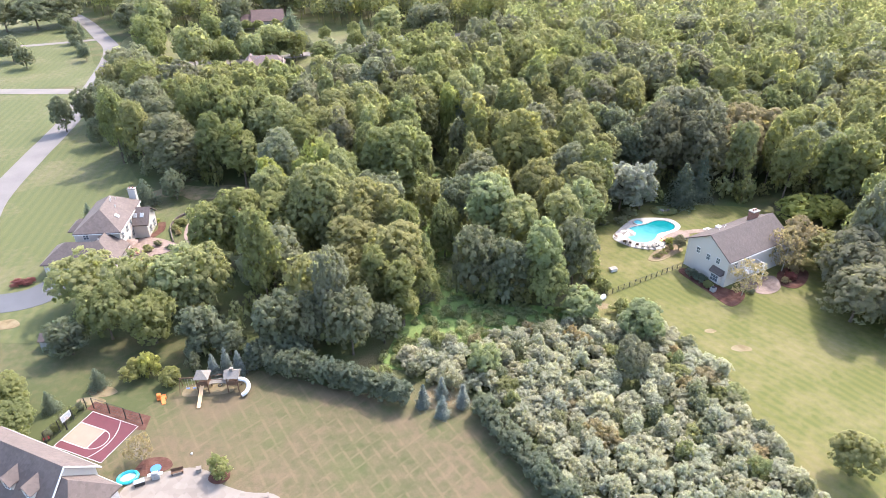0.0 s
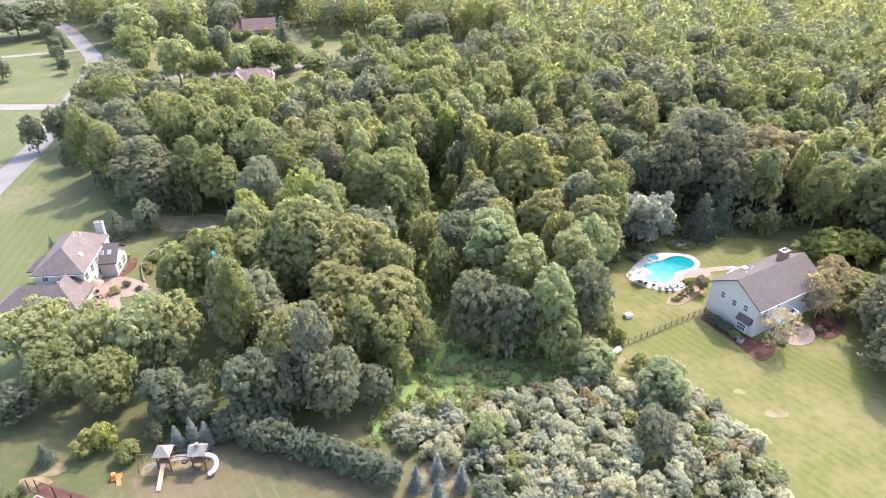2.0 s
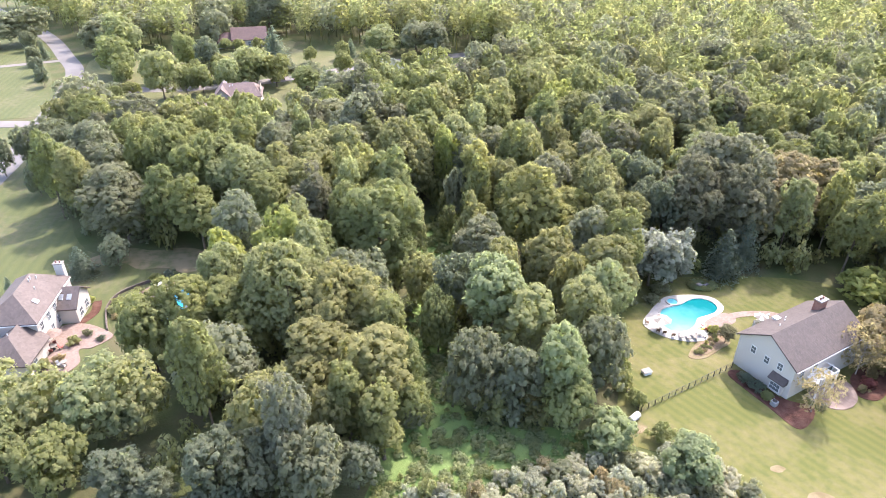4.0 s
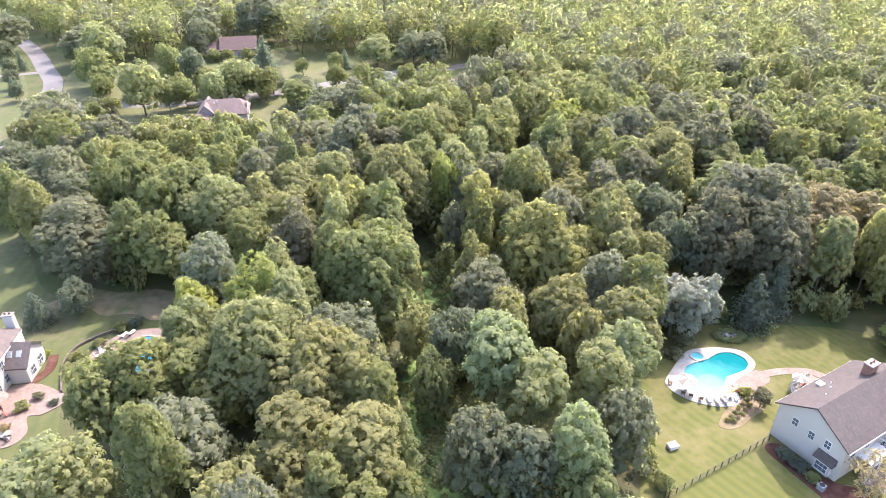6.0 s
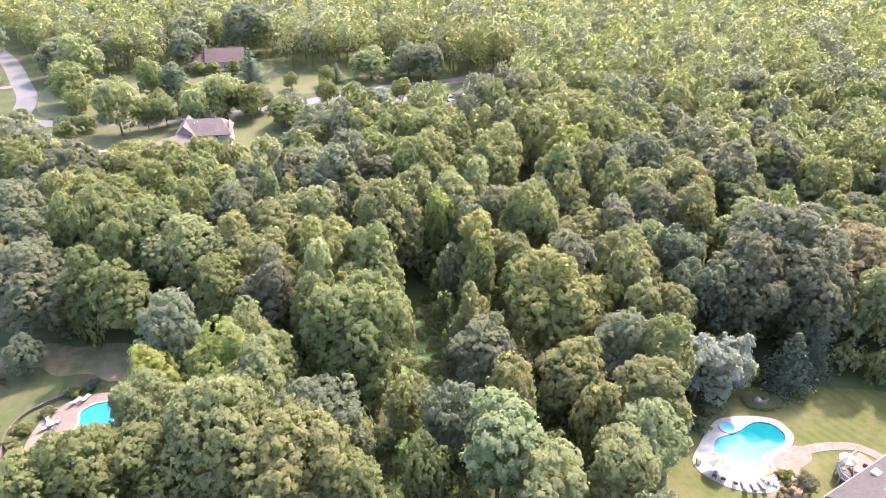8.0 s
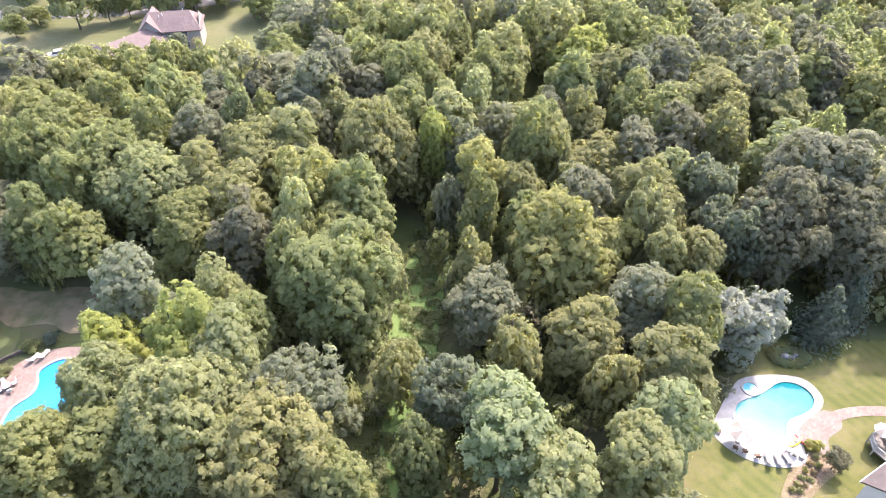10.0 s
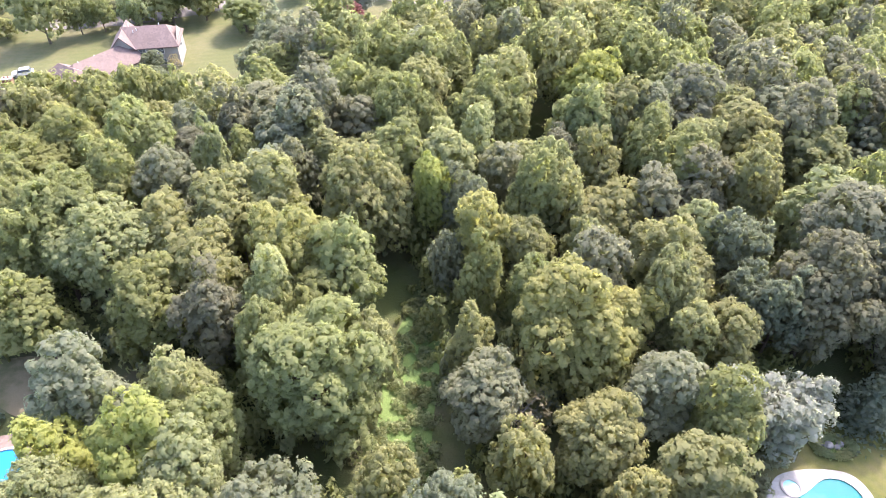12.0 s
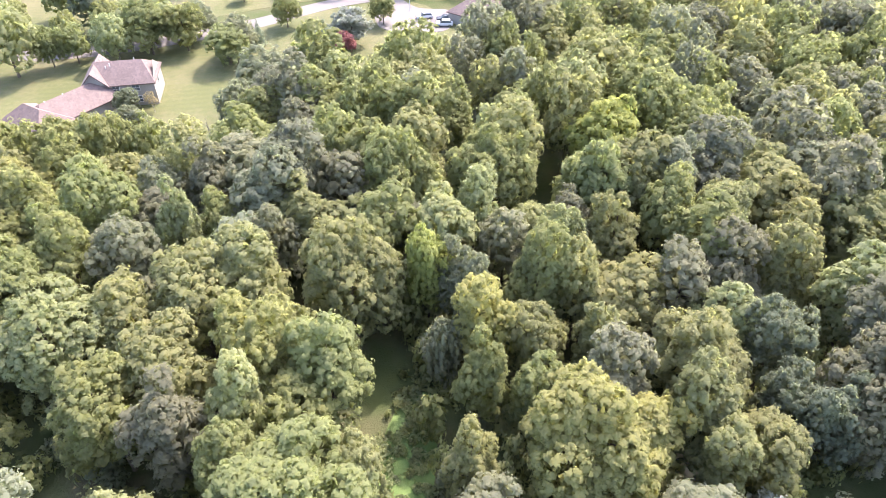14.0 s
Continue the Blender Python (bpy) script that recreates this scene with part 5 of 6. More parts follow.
brd = part("backboard", box(0.88, -0.9, 2.7, 0.94, 0.9, 3.8), plain("backboard_glass", (0.34, 0.36, 0.36), 0.15), hoop)
for b in ((0.87, -0.95, 2.66, 0.96, -0.86, 3.84), (0.87, 0.86, 2.66, 0.96, 0.95, 3.84), (0.87, -0.86, 2.66, 0.96, 0.86, 2.75), (0.87, -0.86, 3.75, 0.96, 0.86, 3.84), (0.93, -0.3, 2.9, 0.96, 0.3, 2.96), (0.93, -0.3, 3.3, 0.96, 0.3, 3.36), (0.93, -0.3, 2.96, 0.96, -0.24, 3.3), (0.93, 0.24, 2.96, 0.96, 0.3, 3.3)):
    part("frame", box(*b), WHITE, brd)
bm = bmesh.new()
for k in range(14):
    a, b = k * math.pi / 7, (k + 1) * math.pi / 7
    add_tube(bm, (1.2 + 0.23 * math.cos(a), 0.23 * math.sin(a), 3.0), (1.2 + 0.23 * math.cos(b), 0.23 * math.sin(b), 3.0), 0.018, 0.018, 4)
part("rim", bm, ORANGE, hoop)
sheet("court_border", slab([tuple((C @ Vector(p))[:2]) for p in ((-5.6, 3.7, 0), (-5.6, 5.4, 0), (4.6, 5.9, 0), (5.7, 3.4, 0), (4.36, 3.0, 0), (4.36, 3.7, 0))], -0.2, 0.075), MULCH, "mulch strip along the court", "flower bed")
p0, p1, p2, p3 = (tuple((C @ Vector(p))[:2]) for p in ((-4.6, 4.2, 0), (4.6, 4.2, 0), (-5.6, -3.6, 0), (-5.6, 3.8, 0)))
wire_fence("ball_fence", p0, p1, 4, 2.3, "tall black ball fence with netting behind the court", 4)
wire_fence("ball_fence", p2, p3, 4, 2.3, "tall black ball fence beside the hoop", 4)
for k in range(5):
    q = C @ Vector((-6.4, -2.6 + 1.5 * k, 0))
    clump("shrub", q.x, q.y, random.uniform(0.9, 1.7), 0.85, random.choice(("mid", "dark")), "low shrub planted along the court fence")
q = C @ Vector((-6.2, -3.0, 0))
wagon = thing("ride_on_toy", pose(q.x, q.y, 0.05, 0, 0, 30), "small red ride-on toy beside the court", "toy")
part("body", box(-0.4, -0.22, 0.15, 0.4, 0.22, 0.5, 0.06), RED, wagon)
for x in (-0.28, 0.28):
    for y in (-0.25, 0.25):
        part("wheel", tube((x, y - 0.04, 0.14), (x, y + 0.04, 0.14), 0.14, sides=10), RUBBER, wagon)

# ---- play set ----
PS = pose(-35.2, 77.6, 0.05, 0, 0, 3)
play = thing("play_set", PS, "cedar play set with two towers, bridge and slides", "play set")


def tower(x, roof):
    for dx in (-0.8, 0.8):
        for dy in (-0.8, 0.8):
            part("post", box(x + dx - 0.07, dy - 0.07, -0.1, x + dx + 0.07, dy + 0.07, 3.1), CEDAR, play)
    for k in range(8):
        part("board", box(x - 0.85, -0.85 + k * 0.215, 1.5, x + 0.85, -0.85 + k * 0.215 + 0.2, 1.56), CEDAR, play)
    for b in ((x - 0.85, -0.87, 1.65, x + 0.85, -0.82, 2.2), (x - 0.85, 0.82, 1.65, x + 0.85, 0.87, 2.2)):
        part("side_panel", box(*b), CEDAR, play)
    bm = bmesh.new()
    lo = [bm.verts.new((x + a * 1.15, b * 1.15, 3.05)) for a, b in ((-1, -1), (1, -1), (1, 1), (-1, 1))]
    if roof == "peak":
        t = bm.verts.new((x, 0, 4.1))
        for k in range(4):
            bm.faces.new((lo[k], lo[(k + 1) % 4], t))
    else:
        r0, r1 = bm.verts.new((x - 1.15, 0, 3.9)), bm.verts.new((x + 1.15, 0, 3.9))
        for q in ((lo[0], lo[1], r1, r0), (lo[2], lo[3], r0, r1), (lo[1], lo[2], r1), (lo[3], lo[0], r0)):
            bm.faces.new(q)
    bm.faces.new(lo[::-1])
    part("roof", bm, GREYWOOD, play, "weathered grey wooden roof")


tower(-2.0, "peak")
tower(2.6, "gable")
part("cupola", box(2.35, -0.25, 3.8, 2.85, 0.25, 4.3, 0.03), GREYWOOD, play)
for k in range(14):
    f = (k + 0.5) / 14
    part("bridge_slat", box(-1.15 + 2.9 * f - 0.09, -0.5, 1.5 + 0.25 * math.sin(math.pi * f), -1.15 + 2.9 * f + 0.09, 0.5, 1.55 + 0.25 * math.sin(math.pi * f)), GREYWOOD, play)
for y in (-0.52, 0.52):
    bm = bmesh.new()
    for k in range(10):
        a, b = k / 10, (k + 1) / 10
        add_tube(bm, (-1.15 + 2.9 * a, y, 2.2 + 0.35 * math.sin(math.pi * a)), (-1.15 + 2.9 * b, y, 2.2 + 0.35 * math.sin(math.pi * b)), 0.05, 0.05, 5)
    part("bridge_rail", bm, CEDAR, play)
bm = bmesh.new()
prof = [(-0.9 - 3.2 * s, 1.55 * (1 - s) ** 1.15 + 0.12) for s in np.linspace(0, 1, 11)]
rows = [[bm.verts.new((-2.0 + x, y, z + dz)) for x, dz in ((-0.3, 0.18), (-0.24, 0), (0.24, 0), (0.3, 0.18))] for y, z in prof]
for a, b in zip(rows, rows[1:]):
    for k in range(3):
        bm.faces.new((a[k], a[k + 1], b[k + 1], b[k]))
ob = part("slide", bm, plain("tan_plastic", (0.66, 0.42, 0.22), 0.4, wear=0.1), play, "tan wave slide")
ob.modifiers.new("thick", "SOLIDIFY").thickness = 0.05
bm = bmesh.new()
pts = [Vector(p) for p in smooth_loop([(3.4, 0, 2.0), (4.0, 0.0, 1.95), (4.7, -0.25, 1.65), (5.0, -0.9, 1.2), (4.7, -1.6, 0.75), (4.1, -1.9, 0.42)], 4, closed=False)]
rings = []
for i, p in enumerate(pts):
    d = (pts[min(i + 1, len(pts) - 1)] - pts[max(i - 1, 0)]).normalized()
    s = d.cross(Vector((0, 0, 1))).normalized()
    u = s.cross(d)
    rings.append([bm.verts.new(p + 0.32 * (math.cos(t) * s + math.sin(t) * u)) for t in np.arange(12) * math.pi / 6])
for a, b in zip(rings, rings[1:]):
    for k in range(12):
        bm.faces.new((a[k], a[(k + 1) % 12], b[(k + 1) % 12], b[k]))
part("tube_slide", bm, WHITE, play, "white spiral tube slide")
part("swing_beam", tube((-2.8, 0, 2.55), (-5.6, 0, 2.55), 0.08), CEDAR, play)
for y in (-0.9, 0.9):
    part("swing_leg", tube((-5.5, 0, 2.6), (-5.7, y, -0.1), 0.06), CEDAR, play)
for x in (-3.6, -4.6):
    for dx in (-0.2, 0.2):
        part("chain", tube((x + dx, 0, 0.5), (x + dx, 0, 2.5), 0.012, sides=4), GREYM, play)
    part("swing_seat", box(x - 0.24, -0.1, 0.46, x + 0.24, 0.1, 0.5), BLUE, play)
bm = bmesh.new()
for k in range(16):
    a, b = k * math.pi / 8, (k + 1) * math.pi / 8
    add_tube(bm, (0.4 + 0.3 * math.cos(a), 0.3 * math.sin(a), 0.9), (0.4 + 0.3 * math.cos(b), 0.3 * math.sin(b), 0.9), 0.09, 0.09, 6)
part("tyre_swing", bm, RUBBER, play)
for dx in (-0.25, 0.25):
    part("chain", tube((0.4 + dx, 0, 0.9), (0.4, 0, 1.7), 0.012, sides=4), GREYM, play)
sheet("play_bed", slab(smooth_loop([(-40.4, 76.2), (-38.6, 76.0), (-33.6, 76.7), (-33.0, 78.2), (-36, 78.9), (-40.2, 78.0)], 5), -0.2, 0.075), SAND, "worn sandy ground under the play set", "play area")
toy = thing("toy_house", pose(-43.4, 75.6, 0.05, 0, 0, 25), "bright orange plastic climbing toy on the lawn", "toy")
part("base", box(-0.7, -0.5, 0, 0.7, 0.5, 0.35, 0.08), ORANGE, toy)
part("ramp", box(-0.3, -1.2, 0, 0.3, 0.1, 0.1, 0.03), ORANGE, toy, at=pose(0.2, -0.4, 0.35, 18, 0, 0))
part("tower", box(-0.6, -0.3, 0.35, 0.0, 0.35, 1.0, 0.1), ORANGE, toy)

# ---- terrace of the dormered house ----
sheet("patio_back", slab(smooth_loop([(-42.8, 57.2), (-41.4, 60.0), (-37.4, 61.6), (-34.0, 62.2), (-30.8, 61.0), (-29.8, 59.6), (-26, 58.2), (-21.4, 57.4), (-20, 52), (-34, 46), (-44, 50)], 4), -0.2, 0.14), CONCRETE, "pale stone terrace behind the house", "patio")
kid = thing("paddling_pool", pose(-42.4, 60.4, 0.06, 0, 0, 20), "turquoise inflatable paddling pool with a sand bottom", "paddling pool")
bm = bmesh.new()
for k in range(20):
    a, b = k * math.pi / 10, (k + 1) * math.pi / 10
    add_tube(bm, (1.25 * math.cos(a), 0.95 * math.sin(a), 0.25), (1.25 * math.cos(b), 0.95 * math.sin(b), 0.25), 0.24, 0.24, 8)
part("rim", bm, TURQ, kid)
bm = bmesh.new()
bm.faces.new([bm.verts.new((1.15 * math.cos(t), 0.85 * math.sin(t), 0.2)) for t in np.arange(20) * math.pi / 10])
part("water", bm, plain("shallow_water", (0.42, 0.55, 0.45), 0.15, wear=0.15), kid)
grill = thing("gas_grill", pose(-38.6, 60.4, 0.14, 0, 0, 15), "stainless gas grill with side shelves", "grill")
part("cabinet", box(-0.5, -0.3, 0, 0.5, 0.3, 0.85, 0.03), GREYM, grill)
part("hood", box(-0.45, -0.28, 0.85, 0.45, 0.28, 1.2, 0.1), GREYM, grill)
part("shelf", box(-0.95, -0.25, 0.8, -0.5, 0.25, 0.86), WHITE, grill)
part("shelf", box(0.5, -0.25, 0.8, 0.95, 0.25, 0.86), WHITE, grill)
cart = thing("storage_chest", pose(-40.4, 59.4, 0.14, 0, 0, 25), "dark storage chest on the terrace", "chest")
part("body", box(-0.65, -0.35, 0, 0.65, 0.35, 0.6, 0.03), BLACK, cart)
part("lid", box(-0.68, -0.38, 0.6, 0.68, 0.38, 0.68, 0.02), GREYM, cart)
bench = thing("bench", pose(-36.0, 61.2, 0.14, 0, 0, 18), "weathered wooden bench at the terrace edge", "bench")
part("seat", box(-0.8, -0.25, 0.4, 0.8, 0.25, 0.46, 0.01), CEDAR, bench)
part("backrest", box(-0.8, 0.22, 0.46, 0.8, 0.28, 0.9, 0.01), CEDAR, bench)
for x in (-0.7, 0.7):
    part("leg", box(x - 0.05, -0.22, 0, x + 0.05, 0.22, 0.4), CEDAR, bench)
tub = thing("play_table", pose(-39.0, 61.6, 0.1), "round blue water-play table on mulch", "toy")
part("bowl", tube((0, 0, 0.4), (0, 0, 0.6), 0.6, 0.72, 18), BLUE, tub)
part("pedestal", tube((0, 0, 0), (0, 0, 0.4), 0.25, 0.2, 10), WHITE, tub)
sheet("mulch_ring", slab(smooth_loop([(-42.0, 61.2), (-39.6, 60.9), (-37.2, 62.4), (-38.6, 64.0), (-41.4, 63.6)], 5), -0.2, 0.1), MULCH, "mulch ring round a small tree", "flower bed")
sheet("mulch_disc", slab(smooth_loop([(-31.6, 60.2), (-30.0, 59.4), (-28.8, 60.6), (-29.4, 62.0), (-31.0, 62.0)], 5), -0.2, 0.16), MULCH, "mulch disc under a round shrub", "flower bed")
for x, y in ((-33.2, 61.6), (-23.0, 57.2)):
    pier = thing("terrace_pier", pose(x, y, 0.1, 0, 0, 15), "low stone pier at the terrace edge", "pier")
    part("shaft", box(-0.3, -0.3, 0, 0.3, 0.3, 0.6, 0.03), STONE, pier)
    part("cap", box(-0.36, -0.36, 0.6, 0.36, 0.36, 0.7, 0.02), CONCRETE, pier)
ball = thing("ball", pose(-35.2, 64.6, 0.2), "small white ball forgotten on the lawn", "ball")
bm = bmesh.new()
bmesh.ops.create_icosphere(bm, subdivisions=2, radius=0.16)
part("shell", bm, WHITE, ball)

# ---- cars, shed and lamp post round the far houses ----
def car(x, y, turn, paint, label):
    ob = thing("car", pose(x, y, 0.09, 0, 0, turn), label, "car", "parked cars")
    bm = bmesh.new()
    prof = [(-2.25, 0.35), (-2.25, 0.85), (-2.1, 0.98), (-1.0, 1.02), (1.9, 1.05), (2.2, 0.95), (2.25, 0.35)]
    sides = [[bm.verts.new((px, s * 0.9, pz)) for px, pz in prof] for s in (-1, 1)]
    n = len(prof)
    for k in range(n):
        bm.faces.new((sides[0][k], sides[0][(k + 1) % n], sides[1][(k + 1) % n], sides[1][k]))
    bm.faces.new(sides[0][::-1])
    bm.faces.new(sides[1])
    bmesh.ops.recalc_face_normals(bm, faces=bm.faces[:])
    bmesh.ops.bevel(bm, geom=bm.edges[:], offset=0.06, segments=2, affect="EDGES")
    part("body", bm, paint, ob)
    lo = [Vector(p) for p in ((-1.15, -0.82, 1.0), (1.95, -0.82, 1.0), (1.95, 0.82, 1.0), (-1.15, 0.82, 1.0))]
    hi = [Vector(p) for p in ((-0.45, -0.66, 1.58), (1.5, -0.66, 1.6), (1.5, 0.66, 1.6), (-0.45, 0.66, 1.58))]
    for k, pane in enumerate(("side_window", "rear_window", "side_window", "windscreen")):
        bm = bmesh.new()
        bm.faces.new([bm.verts.new(p) for p in (lo[k], lo[(k + 1) % 4], hi[(k + 1) % 4], hi[k])])
        part(pane, bm, GLASS, ob)
    part("car_roof", box(-0.5, -0.7, 1.56, 1.55, 0.7, 1.66, 0.03), paint, ob)
    for x in (-1.4, 1.4):
        for y in (-0.92, 0.92):
            w = part("wheel", tube((x, y - 0.1, 0.32), (x, y + 0.1, 0.32), 0.33, sides=14), RUBBER, ob)
            part("rim", tube((x, y - 0.11, 0.32), (x, y + 0.11, 0.32), 0.2, sides=10), GREYM, w)


car(-0.2, 283.0, 8, CARPAINT, "white car parked on the pale driveway")
car(5.0, 278.2, 0, CARPAINT, "white car nosed up to the garage")
car(5.2, 281.2, 4, CARDARK, "dark car parked beside a white one")
car(-92, 232.5, 20, CARPAINT, "white car parked on the lawn drive")
lamp = thing("lamp_post", pose(-4.4, 288, 0), "thin white pole at the driveway", "pole")
part("pole", tube((0, 0, -0.1), (0, 0, 5.5), 0.08, 0.06), WHITE, lamp)
part("cap", tube((0, 0, 5.5), (0, 0, 5.75), 0.14, 0.05), WHITE, lamp)
shed = thing("shed", pose(-66.4, 88.2, 0, 0, 0, 0), "small dark shed at the edge of the trees", "shed")
part("wall", walls_bm(-1.4, -1.1, 1.4, 1.1, 1.9, 2.6, -0.1), GREYM, shed)
part("roof", roof_bm(-1.4, -1.1, 1.4, 1.1, 1.95, 2.65, over=0.2, thick=0.1), SHINGLE_R, shed)

# worn earth round the young spruces
sheet("spruce_bed", slab(smooth_loop([(-3.6, 75.2), (-1.6, 73.4), (0.4, 74.2), (2.4, 73.2), (4.0, 75.6), (2.2, 78.2), (-1.6, 78.4)], 5), -0.2, 0.07), SAND, "worn tan earth round young spruces", "earth")

# ---- single trees that stand out ----
LABELS = dict(mid="green broadleaf tree with a rounded crown", olive="olive-green broadleaf tree with a loose crown", yolive="tall olive-yellow tree with a billowing crown", yellow="yellow-green tree with a bright crown",
              pale="large pale green tree with a feathery crown", bright="tree with big light green leaves catching the sun", dark="dark purple-green maple with a dense crown", grey="grey-green tree with a thin silvery crown",
              oak="broad dark green oak at the wood's edge", autumn="tree turning ochre at its leaf tips", birch="thin multi-stemmed birch with sparse yellowing leaves", blue="blue-green pine with soft clustered boughs",
              spruce="dark green spruce with drooping boughs", ivy="tall tree draped in hanging vines")
KIND_OF = dict(mid="broad", olive="broad", yolive="broad", yellow="broad", pale="feathery", bright="bigleaf", dark="dense", grey="broad", oak="dense", autumn="broad", birch="airy", blue="pine", spruce="spruce", ivy="ivy")
NAME_OF = dict(dark="maple_tree", oak="oak_tree", birch="birch_tree", blue="pine_tree", spruce="spruce_tree")
placed = []


def stand(tint, spots):
    for x, y, h, r in spots:
        kind = KIND_OF[tint] if h > 4.9 or tint in ("spruce", "birch") else "shrub"
        if kind in ("broad", "dense") and r > 6.0:
            kind = "spreading"
        if kind in ("broad", "dense", "spreading", "feathery") and (y > 193 or h < 14.6) and h < 20:
            kind = "garden"
        if tint == "bright" and h < 9:
            kind = "lowleaf"
        low = h <= 4.9 and kind == "shrub"
        plant("shrub" if low else NAME_OF.get(tint, "tree"), kind, "mid" if tint == "ivy" else tint, x, y, h, r, "rounded green garden shrub in the lawn" if low else LABELS[tint], "shrub" if low else "tree", vary=0.08)
        placed.append((x, y, r))


stand("yolive", [(19, 146, 20, 7.6), (-16, 158, 21, 6.1), (-49, 80, 3.5, 2.2), (-43, 79, 3, 2)])
stand("olive", [(34, 158, 20, 6), (33, 145, 17, 3.6), (7, 145, 16, 3), (12, 130, 14, 3.8), (20, 132, 16, 4.6), (23, 125, 14, 3.7), (-5.5, 144, 18, 3.1), (-26, 136, 20, 4.6), (-27, 155, 19, 5.6), (-27, 166, 20, 5.7), (-8, 170, 21, 6.8), (15, 162, 17, 4)])
stand("olive", [(-2.6, 128, 12.5, 3.4)])
stand("mid", [(0.4, 117, 12, 3.2), (-4.4, 105, 11, 3.2)])
stand("olive", [(24, 162, 16, 3.7), (28, 179, 20, 4.6), (43, 182, 20, 4.9), (63, 179, 19, 5.8), (52, 177, 18, 4.6), (23, 114, 17, 4.5), (-15, 114, 18, 7), (-15, 96, 11, 3.9), (-23, 95, 14, 4.9), (76, 113, 8, 4.5), (55, 61, 7, 3.4)])
stand("grey", [(28, 137, 16, 5.1), (8, 138, 15, 4.5), (-36, 136, 19, 5.4), (-38, 172, 19, 5.4), (4, 161, 14, 2.8), (90, 148, 17, 7.1), (-32, 105, 14, 6.2), (-10, 89, 8, 3.1), (-67, 155, 16, 8.1), (-80, 175, 18, 7.6), (-99, 211, 19, 8.2)])
stand("oak", [(73, 95, 11, 6), (77.5, 103, 12.5, 7), (84, 98, 13, 7)])
stand("blue", [(41, 137, 13, 5.2), (46, 138, 12, 3.6), (37.5, 139, 12, 4)])
for x, y, h, r in ((-40, 87, 9, 4.2), (-62, 86, 7, 3.4), (-35.5, 86, 6.5, 3.0)):
    plant("pine_tree", "pine", "hedge", x, y, h, r, "broad blue-green pine with soft boughs", "tree")
    placed.append((x, y, r))
stand("spruce", [(56, 140, 11, 4.2), (-70, 140, 7, 3.2), (-81, 134, 4, 1.3), (61, 143, 13, 3.7), (-54, 78, 4, 1.6), (-59, 73, 4, 1.5)])
stand("bright", [(9, 117, 20, 5.9), (28, 119, 16, 4.8), (18, 103, 16, 4.1), (24, 96, 6, 3.6), (7, 81, 6, 2.8), (34, 90, 7, 3.9)])
stand("dark", [(3, 123, 16, 4), (-13, 122, 17, 5.7), (7, 170, 18, 4.2), (44, 160, 18, 4.5), (46, 149, 17, 4.3), (43, 152, 16, 3.8), (25, 107, 14, 4.3), (6, 104, 14, 4.5), (12, 103, 12, 4.5), (-28, 88, 11, 4.2), (-23, 88, 11, 3.8), (-15, 86, 12, 4.5)])
stand("dark", [(-93, 182, 15, 5.8), (80, 92, 11.5, 5.5), (-4, 100, 5, 2.6), (-40, 82, 3.5, 1.4)])
stand("mid", [(-11, 138, 20, 8.1), (-18, 143, 18, 3.8), (-22, 131, 18, 4.5), (-51, 162, 21, 7.2), (-59, 167, 21, 6.3), (-33, 150, 18, 5.2), (-49, 150, 18, 5.2), (-55, 183, 19, 6.5), (12, 192, 21, 7), (-3, 191, 21, 6.5), (19, 99, 10, 3.6), (-8, 111, 16, 3.8), (-40.5, 114, 16, 6.2)])
stand("mid", [(-45, 112, 14.5, 5.4), (-4, 100, 8, 3.4), (-57, 90, 10, 4.7), (-49, 89, 10, 4.3), (-61, 177, 20, 8.3), (-47, 164, 20, 7.1), (-65, 74, 6, 3), (-61, 68, 6, 3.2), (-30, 61, 3.2, 1.8)])
stand("yellow", [(-28, 129, 21, 5.4), (-36, 129, 17, 4.3), (2, 172, 20, 3.2), (30, 201, 22, 5.9), (80, 132, 6, 5), (85, 130, 7, 4.4), (-47, 81, 4.5, 2)])
stand("pale", [(-65, 100, 11, 6), (-55, 98, 12, 5.2), (-47, 98, 13, 5.8), (-43, 99, 13, 5)])
stand("oak", [(30, 80, 7.4, 2.9)])
stand("mid", [(30.5, 104.5, 2.6, 1.6), (29.2, 108, 3.4, 1.9), (32.4, 97.4, 2.6, 2.0), (29, 112, 4.4, 2.4)])
stand("dark", [(-64, 143, 7, 3)])
stand("yolive", [(-31, 114, 12, 4.4), (-27, 116, 13, 4.2)])
stand("mid", [(-34, 117, 15, 5)])
stand("pale", [(-24, 118, 22, 7.5), (-35, 123, 17, 5.2), (-42, 159, 20, 7.6), (20, 177, 20, 4.1)])
stand("oak", [(60, 158, 22, 9.7), (52, 151, 20, 6.8), (61, 149, 19, 6.7)])
stand("autumn", [(76, 157, 18, 8.8), (72, 115, 9, 4.4)])
stand("ivy", [(-12, 97, 15, 2.6), (-7, 94, 14, 3)])
plant("birch_tree", "sparse", "birch", 56.6, 103.0, 7.6, 3.6, "thin multi-stemmed birch with sparse yellowing leaves", "tree")
plant("birch_tree", "sparse", "autumn", 67.8, 111.4, 9.4, 4.0, "slender birch turning ochre beside the house", "tree")
plant("birch_tree", "sparse", "autumn", -41.8, 63.6, 4.6, 2.3, "small sparse tree with reddish-brown leaves", "tree")

